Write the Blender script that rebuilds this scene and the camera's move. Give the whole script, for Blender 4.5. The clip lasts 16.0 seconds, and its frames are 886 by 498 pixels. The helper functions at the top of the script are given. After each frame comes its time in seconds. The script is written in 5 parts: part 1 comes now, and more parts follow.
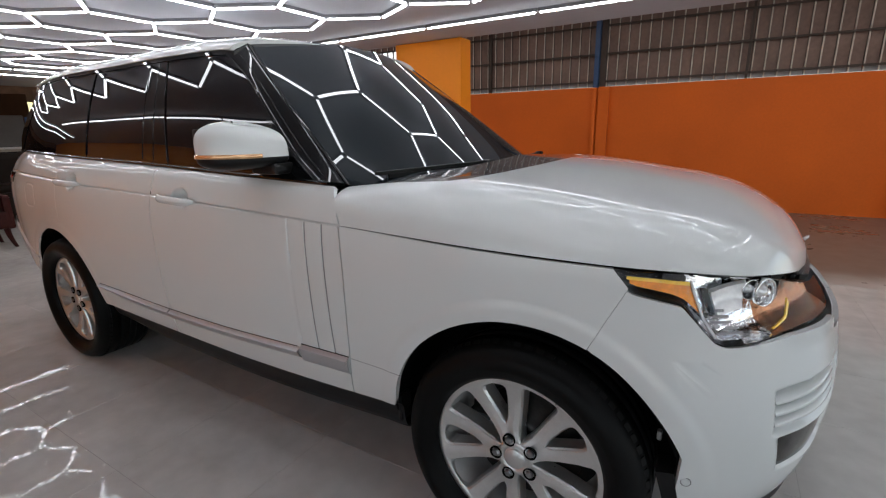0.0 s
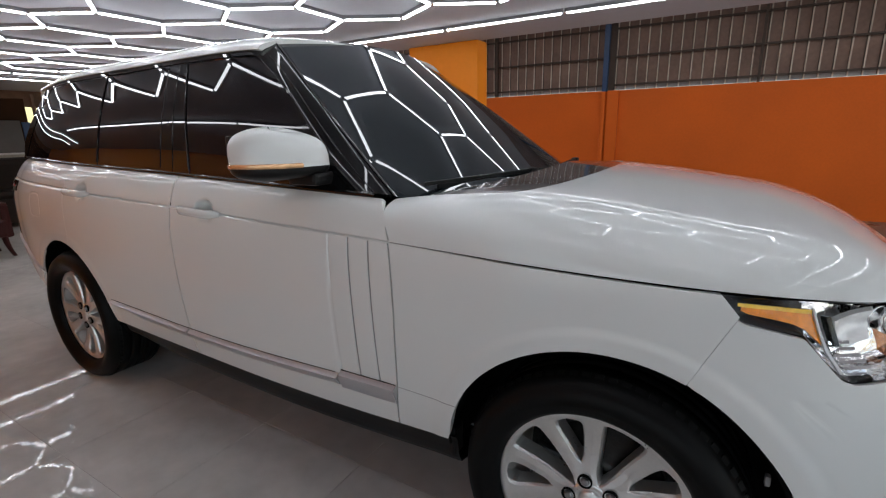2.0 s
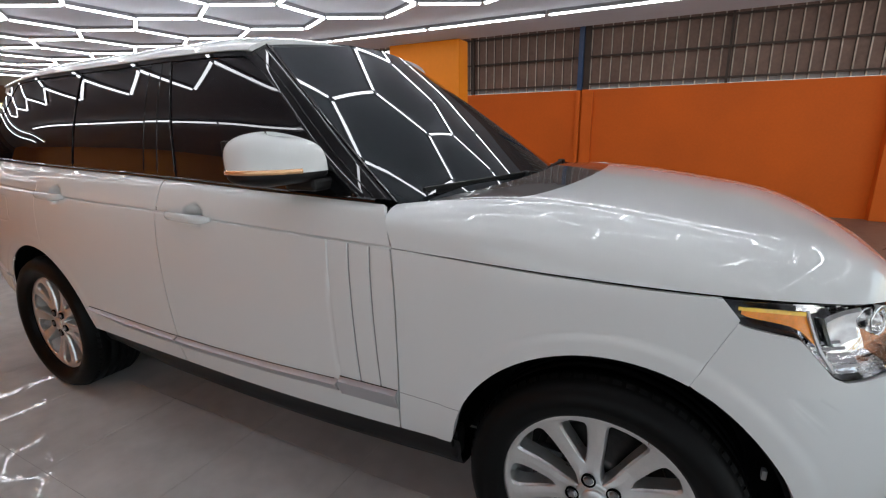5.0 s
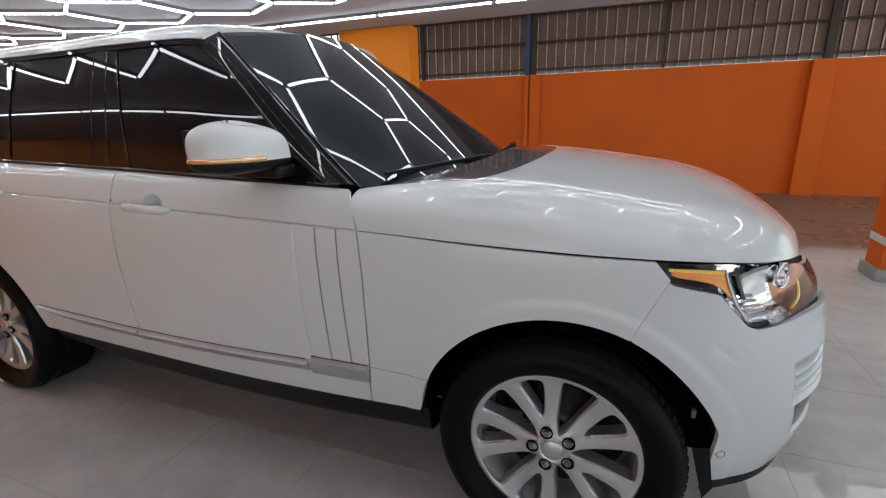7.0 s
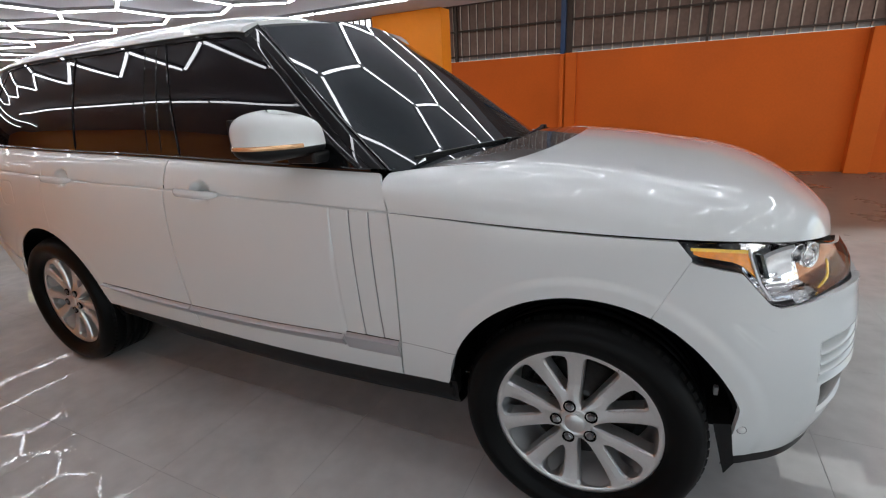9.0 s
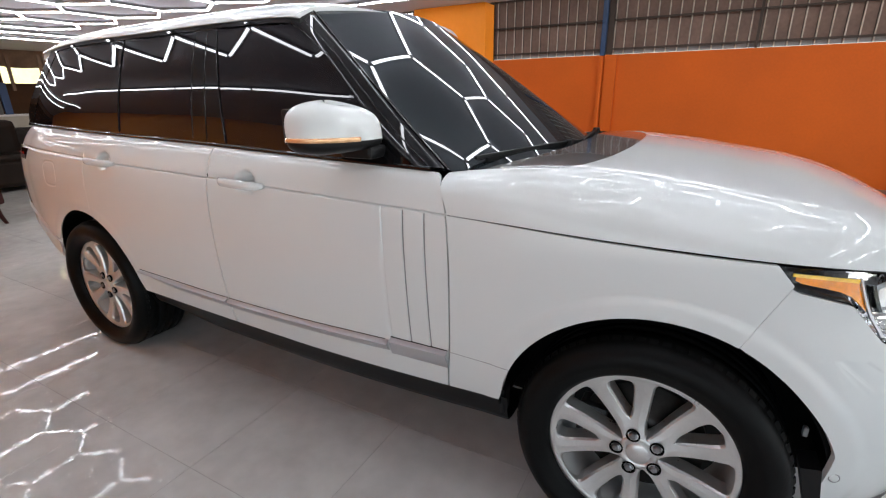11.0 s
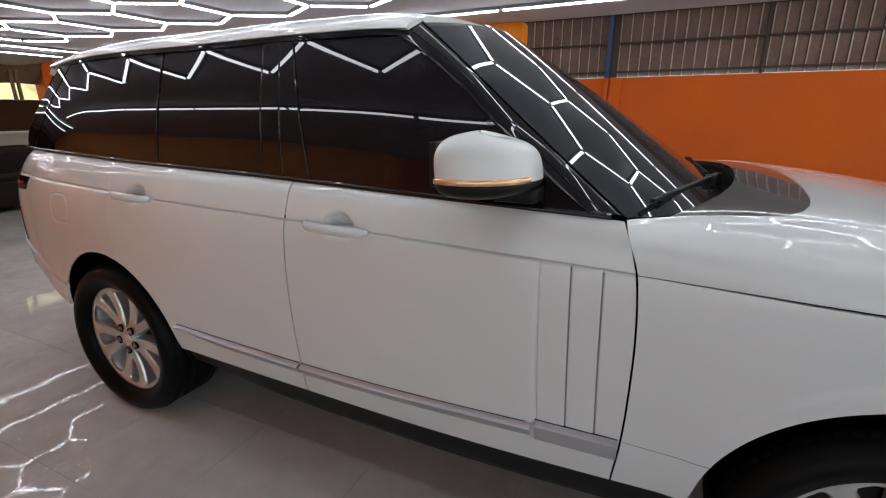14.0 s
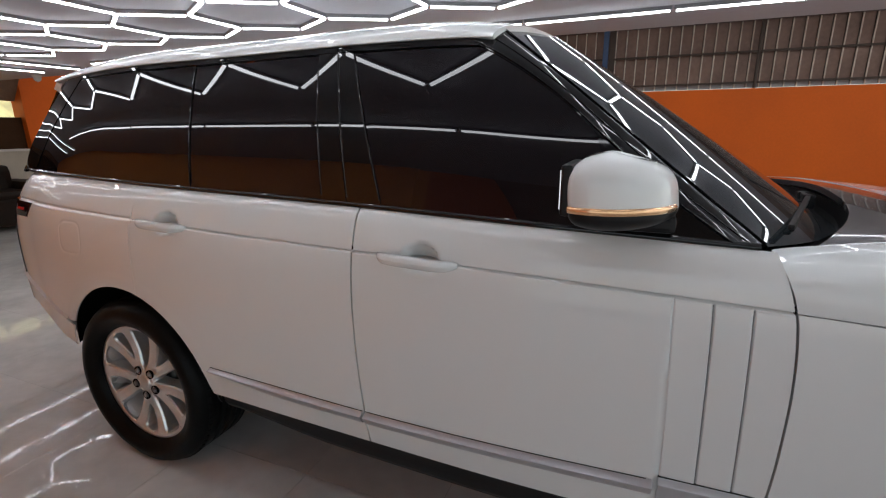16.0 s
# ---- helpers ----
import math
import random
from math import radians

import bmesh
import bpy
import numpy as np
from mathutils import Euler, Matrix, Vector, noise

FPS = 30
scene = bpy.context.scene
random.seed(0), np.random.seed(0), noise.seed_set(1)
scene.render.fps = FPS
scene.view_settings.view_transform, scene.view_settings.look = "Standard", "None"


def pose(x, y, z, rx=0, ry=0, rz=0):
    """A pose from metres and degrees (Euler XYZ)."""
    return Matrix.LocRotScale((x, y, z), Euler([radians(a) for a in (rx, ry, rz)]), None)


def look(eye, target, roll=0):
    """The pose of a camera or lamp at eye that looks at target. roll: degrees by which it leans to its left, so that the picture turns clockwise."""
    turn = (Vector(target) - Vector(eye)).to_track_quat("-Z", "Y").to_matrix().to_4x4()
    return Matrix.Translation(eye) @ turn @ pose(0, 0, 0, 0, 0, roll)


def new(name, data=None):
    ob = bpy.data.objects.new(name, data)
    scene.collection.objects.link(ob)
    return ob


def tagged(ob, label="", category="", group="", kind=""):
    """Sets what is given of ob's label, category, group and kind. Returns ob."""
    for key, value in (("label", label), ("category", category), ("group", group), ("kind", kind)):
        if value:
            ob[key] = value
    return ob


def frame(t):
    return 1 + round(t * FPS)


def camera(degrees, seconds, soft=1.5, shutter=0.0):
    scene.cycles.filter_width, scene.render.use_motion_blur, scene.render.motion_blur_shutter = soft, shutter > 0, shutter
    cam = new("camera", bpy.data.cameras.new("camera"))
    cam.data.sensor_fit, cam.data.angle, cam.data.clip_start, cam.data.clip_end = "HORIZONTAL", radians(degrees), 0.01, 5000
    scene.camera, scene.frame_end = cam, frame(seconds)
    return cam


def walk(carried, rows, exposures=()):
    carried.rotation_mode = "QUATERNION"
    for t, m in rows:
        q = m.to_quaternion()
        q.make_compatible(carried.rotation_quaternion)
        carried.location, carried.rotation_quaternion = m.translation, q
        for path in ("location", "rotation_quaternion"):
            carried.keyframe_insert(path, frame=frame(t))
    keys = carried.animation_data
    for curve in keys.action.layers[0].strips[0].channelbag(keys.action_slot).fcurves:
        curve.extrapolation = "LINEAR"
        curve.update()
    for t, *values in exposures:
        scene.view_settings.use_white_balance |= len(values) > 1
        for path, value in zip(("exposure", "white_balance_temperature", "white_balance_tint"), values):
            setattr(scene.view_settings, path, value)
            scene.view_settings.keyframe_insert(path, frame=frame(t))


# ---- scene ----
cam = camera(87.4, 16.0, soft=1.2)
PATH = [
    (0, (0.452, -2.074, 1.372), (-0.55, -0.419, 0.865), -1.1),
    (0.5, (0.356, -2.066, 1.373), (-0.64, -0.405, 0.874), -1.2),
    (1, (0.26, -2.051, 1.385), (-0.732, -0.387, 0.889), -1.5),
    (1.5, (0.221, -2.047, 1.383), (-0.768, -0.38, 0.892), -1.4),
    (2, (0.205, -2.044, 1.382), (-0.785, -0.377, 0.891), -1.2),
    (2.5, (0.175, -2.052, 1.381), (-0.82, -0.387, 0.891), -0.9),
    (3, (0.158, -2.061, 1.385), (-0.844, -0.399, 0.901), -0.7),
    (5.5, (0.102, -2.105, 1.415), (-0.711, -0.356, 0.887), -1.1),
    (6, (0.058, -2.141, 1.412), (-0.671, -0.365, 0.852), -1.4),
    (6.5, (0.089, -2.157, 1.412), (-0.609, -0.373, 0.837), -1.6),
    (7, (0.147, -2.181, 1.416), (-0.563, -0.4, 0.848), -1.6),
    (7.5, (0.183, -2.209, 1.424), (-0.569, -0.448, 0.846), -2.0),
    (8, (0.199, -2.236, 1.426), (-0.594, -0.503, 0.82), -2.7),
    (10.5, (0.149, -2.204, 1.427), (-0.743, -0.535, 0.78), -1.9),
    (11, (0.031, -2.195, 1.423), (-0.879, -0.532, 0.786), -0.8),
    (11.5, (-0.083, -2.213, 1.424), (-1.01, -0.551, 0.809), -0.2),
    (12, (-0.183, -2.199, 1.435), (-1.108, -0.531, 0.833), -0.3),
    (12.5, (-0.336, -2.166, 1.441), (-1.245, -0.488, 0.841), -0.3),
    (13, (-0.424, -2.143, 1.432), (-1.31, -0.454, 0.829), -0.1),
    (13.5, (-0.508, -2.133, 1.434), (-1.361, -0.422, 0.846), 0.1),
    (14, (-0.616, -2.139, 1.451), (-1.432, -0.403, 0.886), -0.2),
    (14.5, (-0.704, -2.174, 1.451), (-1.495, -0.42, 0.906), -0.5),
    (15, (-0.778, -2.19, 1.452), (-1.55, -0.423, 0.922), -0.7),
    (15.5, (-0.886, -2.148, 1.454), (-1.642, -0.369, 0.939), -0.8),
    (16, (-0.994, -2.111, 1.46), (-1.737, -0.325, 0.953), -0.5),
]
walk(cam, [(t, look(eye, target, roll)) for t, eye, target, roll in PATH], [(0.0, 0.22), (2.5, 0.15), (3.2, 0.17), (5.5, 0.35), (8.2, 0.24), (10.3, 0.75), (11.3, 0.83), (12.0, 0.44), (13.0, 0.33), (14.5, 0.31), (16.0, 0.25)])

# ---- world and light ----
world = bpy.data.worlds.new("world")
scene.world = world
world.use_nodes = True
sky = world.node_tree.nodes.new("ShaderNodeTexSky")
sky.sky_type, sky.sun_disc, sky.sun_elevation, sky.sun_rotation = "NISHITA", False, radians(58), radians(70)
world.node_tree.links.new(sky.outputs[0], world.node_tree.nodes["Background"].inputs[0])
world.node_tree.nodes["Background"].inputs[1].default_value = 0.12

sun = bpy.data.lights.new("sun", "SUN")
sun.energy, sun.angle, sun.color = 4.0, radians(0.5), (1.0, 0.95, 0.86)
new("sun", sun).matrix_world = look((20, 7.3, 34), (0, 0, 0))

TUBE_STRENGTH = 9.4


def opening_light(name, at, toward, wide, high, watts, colour):
    """Area lamp for daylight at an open side of the room, or for added fill."""
    lamp = bpy.data.lights.new(name, "AREA")
    lamp.shape, lamp.size, lamp.size_y, lamp.energy, lamp.color = "RECTANGLE", wide, high, watts, colour
    ob = new(name, lamp)
    ob.matrix_world = look(at, toward)


opening_light("daylight_south", (2.1, -6.4, 1.6), (2.1, 0, 1.5), 8.4, 2.8, 40, (0.95, 1.0, 0.985))
opening_light("daylight_east", (6.4, 0.4, 1.6), (0, 0.4, 1.5), 11.5, 2.8, 55, (0.95, 1.0, 0.985))

# Fill lamp added to brighten the far wall; no skylight is known there.
opening_light("far_wall_fill", (-2.0, 4.0, 3.32), (-2.0, 4.5, 0), 16.0, 1.1, 150, (0.98, 1.0, 0.98))


# ---- materials ----
def material(name, colour, rough=0.5, metal=0.0, coat=0.0, vary=0.0, scale=4.0, fine=60.0, bump=0.0, transmission=0.0, ior=1.5,
             emit=None, strength=0.0, rough_vary=0.0, island=False, object_vary=0.0, spec=0.5, coat_rough=0.03, world=False):
    """A procedural surface: base colour varied at two scales, roughness varied, fine relief."""
    m = bpy.data.materials.new(name)
    m.use_nodes = True
    nt = m.node_tree
    b = nt.nodes["Principled BSDF"]
    b.inputs["Base Color"].default_value = (*colour, 1)
    b.inputs["Roughness"].default_value = rough
    b.inputs["Metallic"].default_value = metal
    b.inputs["Coat Weight"].default_value = coat
    b.inputs["Coat Roughness"].default_value = coat_rough
    b.inputs["Transmission Weight"].default_value = transmission
    b.inputs["IOR"].default_value = ior
    b.inputs["Specular IOR Level"].default_value = spec
    if emit:
        b.inputs["Emission Color"].default_value = (*emit, 1)
        b.inputs["Emission Strength"].default_value = strength
    if vary or bump or rough_vary or object_vary:
        co = nt.nodes.new("ShaderNodeTexCoord")
        big, small = nt.nodes.new("ShaderNodeTexNoise"), nt.nodes.new("ShaderNodeTexNoise")
        big.inputs["Scale"].default_value, small.inputs["Scale"].default_value = scale, fine
        big.inputs["Detail"].default_value, small.inputs["Detail"].default_value = 4, 3
        place = nt.nodes.new("ShaderNodeNewGeometry").outputs["Position"] if world else co.outputs["Object"]
        nt.links.new(place, big.inputs[0])
        nt.links.new(place, small.inputs[0])
        mix = nt.nodes.new("ShaderNodeMix")
        mix.inputs[0].default_value = 0.35
        nt.links.new(big.outputs[0], mix.inputs[2])
        nt.links.new(small.outputs[0], mix.inputs[3])
        if vary or object_vary:
            ramp = nt.nodes.new("ShaderNodeMapRange")
            ramp.inputs[1].default_value, ramp.inputs[2].default_value = 0.3, 0.7
            ramp.inputs[3].default_value, ramp.inputs[4].default_value = 1 - vary, 1 + vary
            nt.links.new(mix.outputs[0], ramp.inputs[0])
            value = ramp.outputs[0]
            if object_vary:
                info = nt.nodes.new("ShaderNodeObjectInfo")
                r2 = nt.nodes.new("ShaderNodeMapRange")
                r2.inputs[3].default_value, r2.inputs[4].default_value = 1 - object_vary, 1 + object_vary
                nt.links.new(info.outputs["Random"], r2.inputs[0])
                mul = nt.nodes.new("ShaderNodeMath")
                mul.operation = "MULTIPLY"
                nt.links.new(value, mul.inputs[0])
                nt.links.new(r2.outputs[0], mul.inputs[1])
                value = mul.outputs[0]
            sc = nt.nodes.new("ShaderNodeVectorMath")
            sc.operation = "SCALE"
            sc.inputs[0].default_value = colour
            nt.links.new(value, sc.inputs["Scale"])
            nt.links.new(sc.outputs[0], b.inputs["Base Color"])
        if rough_vary:
            rr = nt.nodes.new("ShaderNodeMapRange")
            rr.inputs[1].default_value, rr.inputs[2].default_value = 0.3, 0.7
            rr.inputs[3].default_value, rr.inputs[4].default_value = max(rough - rough_vary, 0.01), rough + rough_vary
            nt.links.new(mix.outputs[0], rr.inputs[0])
            nt.links.new(rr.outputs[0], b.inputs["Roughness"])
        if bump:
            bp = nt.nodes.new("ShaderNodeBump")
            bp.inputs["Strength"].default_value = 1.0
            bp.inputs["Distance"].default_value = bump
            nt.links.new(mix.outputs[0], bp.inputs["Height"])
            nt.links.new(bp.outputs[0], b.inputs["Normal"])
    return m


PAINT = material("white_paint", (0.70, 0.72, 0.712), 0.6, coat=1.0, coat_rough=0.005, vary=0.012, scale=1.5, fine=300, spec=0.1)
GLOSS_BLACK = material("gloss_black", (0.005, 0.005, 0.0055), 0.015, spec=0.45, rough_vary=0.006, scale=3)
LAMP_BOWL = material("lamp_bowl", (0.9, 0.9, 0.92), 0.1, metal=1.0, vary=0.1, scale=26, bump=0.004, fine=70)
LENS = material("projector_glass", (0.85, 0.85, 0.86), 0.06, metal=0.7, coat=1.0)
SATIN_BLACK = material("satin_black", (0.004, 0.004, 0.0045), 0.05, spec=0.3, rough_vary=0.02, scale=5)
BLACK_PLASTIC = material("black_plastic", (0.008, 0.008, 0.0085), 0.45, spec=0.25, vary=0.2, scale=8, fine=400, bump=0.0004)
COWL = material("cowl_grey", (0.06, 0.056, 0.057), 0.4, coat=1.0, coat_rough=0.05, spec=0.2, vary=0.1)
LINER = material("liner_black", (0.003, 0.003, 0.003), 0.8, spec=0.1, vary=0.2)
RUBBER = material("tyre_rubber", (0.005, 0.005, 0.005), 0.42, spec=0.1, vary=0.3, scale=9, fine=160, bump=0.0006, rough_vary=0.1)
# Dark brown that paints shade on the flanks of the sheets' ribs.
SHADOW_SIDE = material("shaded_rib_side", (0.035, 0.024, 0.02), 0.6, vary=0.3, scale=6, fine=40)
# Grey of the strips that stand in for shade inside narrow grooves.
GROOVE = material("groove_shade", (0.28, 0.28, 0.28), 0.6, vary=0.1)
ALLOY = material("silver_alloy", (0.7, 0.7, 0.69), 0.32, metal=0.48, coat=0.3, vary=0.05, scale=12, rough_vary=0.05)
RIM_DARK = material("rim_barrel", (0.02, 0.02, 0.021), 0.45, metal=0.5, vary=0.2)
DISC = material("brake_disc", (0.05, 0.048, 0.046), 0.4, metal=0.8, vary=0.25, scale=20, fine=120)
SILVER_TRIM = material("silver_trim", (0.5, 0.5, 0.515), 0.3, metal=0.4, vary=0.04)
CHROME = material("chrome", (0.85, 0.85, 0.86), 0.06, metal=1.0, rough_vary=0.03)
TINTED = material("tinted_glass", (0.006, 0.005, 0.0065), 0.004, spec=0.38, rough_vary=0.002, scale=2)
SCREEN_GLASS = material("windscreen_glass", (0.019, 0.024, 0.028), 0.004, spec=0.7, rough_vary=0.002, scale=2)
CLEAR = material("clear_lens", (1.0, 1.0, 1.0), 0.01, transmission=1.0, ior=1.1)
AMBER_BRIGHT = material("amber_light_guide", (1.0, 0.62, 0.05), 0.2, coat=1.0, vary=0.1, scale=60)
AMBER = material("amber_lens", (0.95, 0.3, 0.008), 0.2, coat=1.0, vary=0.2, scale=60, fine=300)
RED_LENS = material("red_lens", (0.85, 0.02, 0.02), 0.2, coat=1.0, vary=0.2, scale=30)
SMOKED = material("smoked_red_lens", (0.012, 0.002, 0.002), 0.06, spec=0.4, vary=0.2)
INTERIOR = material("cabin_leather", (0.035, 0.022, 0.016), 0.55, vary=0.2, scale=12, fine=200, bump=0.0006)
WHEEL_FACE = material("brushed_wheel_face", (0.72, 0.72, 0.71), 0.3, metal=0.8, vary=0.06, scale=14, fine=120, rough_vary=0.04)
PEACH = material("clear_amber_strip", (0.95, 0.55, 0.28), 0.12, metal=0.6, coat=1.0, vary=0.25, scale=25)
GREY_METAL = material("bolt_steel", (0.32, 0.32, 0.33), 0.3, metal=0.9, vary=0.1)
LAMP_WHITE = material("lamp_reflector", (0.93, 0.93, 0.94), 0.16, metal=0.12, coat=0.8, vary=0.12, scale=30)
BROWN_REFLECTION = material("brown_reflection", (0.42, 0.2, 0.11), 0.16, spec=0.5, metal=0.75, vary=0.3, scale=30, bump=0.004)
SENSOR_GREY = material("sensor_grey", (0.22, 0.22, 0.22), 0.35, vary=0.05)

TUBE = material("led_tube", (0.9, 0.9, 0.9), 0.4, emit=(0.95, 0.985, 1.05), strength=TUBE_STRENGTH)
HOUSING = material("tube_housing", (0.22, 0.22, 0.23), 0.4, vary=0.1)
CEILING = material("ceiling_paint", (0.44, 0.44, 0.475), 0.55, vary=0.05, scale=1.2, fine=40, bump=0.001)
TILE = material("floor_tile", (0.57, 0.56, 0.535), 0.02, vary=0.2, scale=1.3, fine=9, bump=0.001, rough_vary=0.008, object_vary=0.02, spec=0.19, world=True)
FLOOR_BROWN = material("brown_floor", (0.17, 0.13, 0.105), 0.3, spec=0.3, vary=0.2, scale=0.9, fine=6, bump=0.001, rough_vary=0.12)


def fade_floor(m, tile_tone, start, end):
    """Lets the brown of the far floor fade unevenly into the tiles' grey along y."""
    nt = m.node_tree
    b = nt.nodes["Principled BSDF"]
    place = nt.nodes.new("ShaderNodeNewGeometry")
    axis = nt.nodes.new("ShaderNodeSeparateXYZ")
    noise = nt.nodes.new("ShaderNodeTexNoise")
    noise.inputs["Scale"].default_value, noise.inputs["Detail"].default_value = 1.1, 5
    add, ramp, mix = nt.nodes.new("ShaderNodeMath"), nt.nodes.new("ShaderNodeMapRange"), nt.nodes.new("ShaderNodeMix")
    mix.data_type, ramp.interpolation_type = "RGBA", "SMOOTHSTEP"
    ramp.inputs[1].default_value, ramp.inputs[2].default_value = start + 0.5, end + 0.5
    nt.links.new(place.outputs["Position"], axis.inputs[0])
    nt.links.new(place.outputs["Position"], noise.inputs[0])
    nt.links.new(axis.outputs[1], add.inputs[0])
    nt.links.new(noise.outputs[0], add.inputs[1])
    nt.links.new(add.outputs[0], ramp.inputs[0])
    nt.links.new(ramp.outputs[0], mix.inputs[0])
    mix.inputs[6].default_value = (*tile_tone, 1)
    nt.links.new(b.inputs["Base Color"].links[0].from_socket, mix.inputs[7])
    nt.links.new(mix.outputs[2], b.inputs["Base Color"])


fade_floor(FLOOR_BROWN, (0.5, 0.48, 0.45), 2.8, 3.5)
GROUT = material("grout", (0.4, 0.39, 0.37), 0.7, vary=0.15)
ORANGE = material("orange_wall_paint", (0.69, 0.13, 0.014), 0.6, spec=0.2, vary=0.09, scale=1.1, fine=30, bump=0.002, rough_vary=0.1)
ORANGE_BOUNCE = material("bounce_orange_paint", (0.92, 0.3, 0.035), 0.55, spec=0.2, vary=0.06, scale=1.3, fine=30, bump=0.001)
ORANGE_LIT = material("lit_orange_paint", (0.85, 0.25, 0.01), 0.5, spec=0.25, vary=0.05, scale=1.5, fine=30, bump=0.001)
SHEET = material("corrugated_sheet", (0.225, 0.145, 0.118), 0.5, spec=0.25, vary=0.3, scale=2.2, fine=18, bump=0.002)
# Pale brown that paints caught light on the crests of the ribs.
RIB = material("lit_rib_crest", (0.66, 0.57, 0.49), 0.4, vary=0.3, scale=6, fine=40)
RAIL = material("dark_steel_rail", (0.06, 0.04, 0.032), 0.55, metal=0.3, vary=0.2, scale=6)
BLUE_STEEL = material("blue_painted_steel", (0.02, 0.06, 0.16), 0.4, vary=0.15)
CREAM = material("cream_wall", (0.5, 0.46, 0.38), 0.7, vary=0.08, scale=1.5, fine=30, bump=0.001)
DARK_PANEL = material("dark_brown_panel", (0.05, 0.024, 0.011), 0.6, spec=0.1, vary=0.25, scale=3)
LEATHER = material("brown_leather", (0.018, 0.012, 0.009), 0.5, spec=0.15, vary=0.25, scale=5, fine=90, bump=0.002, rough_vary=0.1)
MAROON = material("maroon_leather", (0.04, 0.009, 0.008), 0.5, spec=0.25, vary=0.35, scale=8, fine=80, bump=0.001)
CANVAS = material("brown_canvas", (0.2, 0.13, 0.085), 0.8, vary=0.35, scale=4, fine=60, bump=0.004)
WHITE_TRIM = material("white_trim", (0.7, 0.69, 0.66), 0.5, vary=0.06)
DARK_GREY = material("dark_grey_metal", (0.09, 0.085, 0.08), 0.5, vary=0.2, scale=3)
CONCRETE = material("grey_concrete", (0.33, 0.32, 0.31), 0.75, vary=0.15, scale=5, fine=60, bump=0.002)
# Emitting surface that stands in for daylight behind the barred window.
DAYLIGHT = material("daylight_glow", (0.85, 0.85, 0.85), 0.5, vary=0.05, emit=(0.95, 0.97, 1.0), strength=1.0)
# The hedge's emission adds to the sunshine on its leaves.
FOLIAGE = material("glowing_hedge", (0.5, 0.48, 0.2), 0.8, vary=0.45, scale=2.5, fine=14, bump=0.02, emit=(0.74, 0.72, 0.42), strength=0.6)


# ---- mesh helpers ----
def link_mesh(name, verts, faces, mats, parent=None, label="", smooth=True, slots=None):
    me = bpy.data.meshes.new(name)
    me.from_pydata([tuple(float(c) for c in v) for v in verts], [], faces)
    for m in (mats if isinstance(mats, (list, tuple)) else [mats]):
        me.materials.append(m)
    if slots is not None:
        me.polygons.foreach_set("material_index", slots)
    me.polygons.foreach_set("use_smooth", [smooth] * len(me.polygons))
    me.update()
    ob = new(name, me)
    if parent:
        ob.parent = parent
    if label:
        tagged(ob, label)
    return ob


def part(name, bm, mat, parent=None, label="", smooth=False):
    """Links a bmesh as one mesh object under a thing or a part."""
    me = bpy.data.meshes.new(name)
    bmesh.ops.recalc_face_normals(bm, faces=bm.faces)
    bm.to_mesh(me)
    bm.free()
    me.materials.append(mat)
    me.polygons.foreach_set("use_smooth", [smooth] * len(me.polygons))
    ob = new(name, me)
    if parent:
        ob.parent = parent
    if label:
        tagged(ob, label)
    return ob


def empty(name, label, category, group="", kind="", at=(0, 0, 0)):
    ob = new(name)
    ob.location = at
    ob.empty_display_size = 0.1
    return tagged(ob, label, category, group, kind)


def box(bm, lo, hi, bevel=0.0, m=None):
    """A box from corner to corner, with rounded edges."""
    made = bmesh.ops.create_cube(bm, size=1.0)["verts"]
    size = Vector(hi) - Vector(lo)
    bmesh.ops.scale(bm, vec=size, verts=made)
    bmesh.ops.translate(bm, vec=(Vector(lo) + Vector(hi)) / 2, verts=made)
    if bevel:
        edges = list({e for v in made for e in v.link_edges})
        made = bmesh.ops.bevel(bm, geom=edges, offset=bevel, segments=2, affect="EDGES", profile=0.6)["verts"]
    if m is not None:
        bmesh.ops.transform(bm, matrix=m, verts=list({v for v in made if v.is_valid}))
    return bm


def boxed(name, lo, hi, mat, parent=None, label="", bevel=0.0, m=None):
    return part(name, box(bmesh.new(), lo, hi, bevel, m), mat, parent, label)


def lathe(profile, steps=64, axis="y"):
    """Verts and faces of a profile of (radius, depth) turned round the y axis."""
    verts, faces, n = [], [], len(profile)
    for k in range(steps):
        a = 2 * math.pi * k / steps
        verts += [(r * math.cos(a), d, r * math.sin(a)) for r, d in profile]
    for k in range(steps):
        q = (k + 1) % steps
        faces += [(k * n + i, k * n + i + 1, q * n + i + 1, q * n + i) for i in range(n - 1)]
    return verts, faces


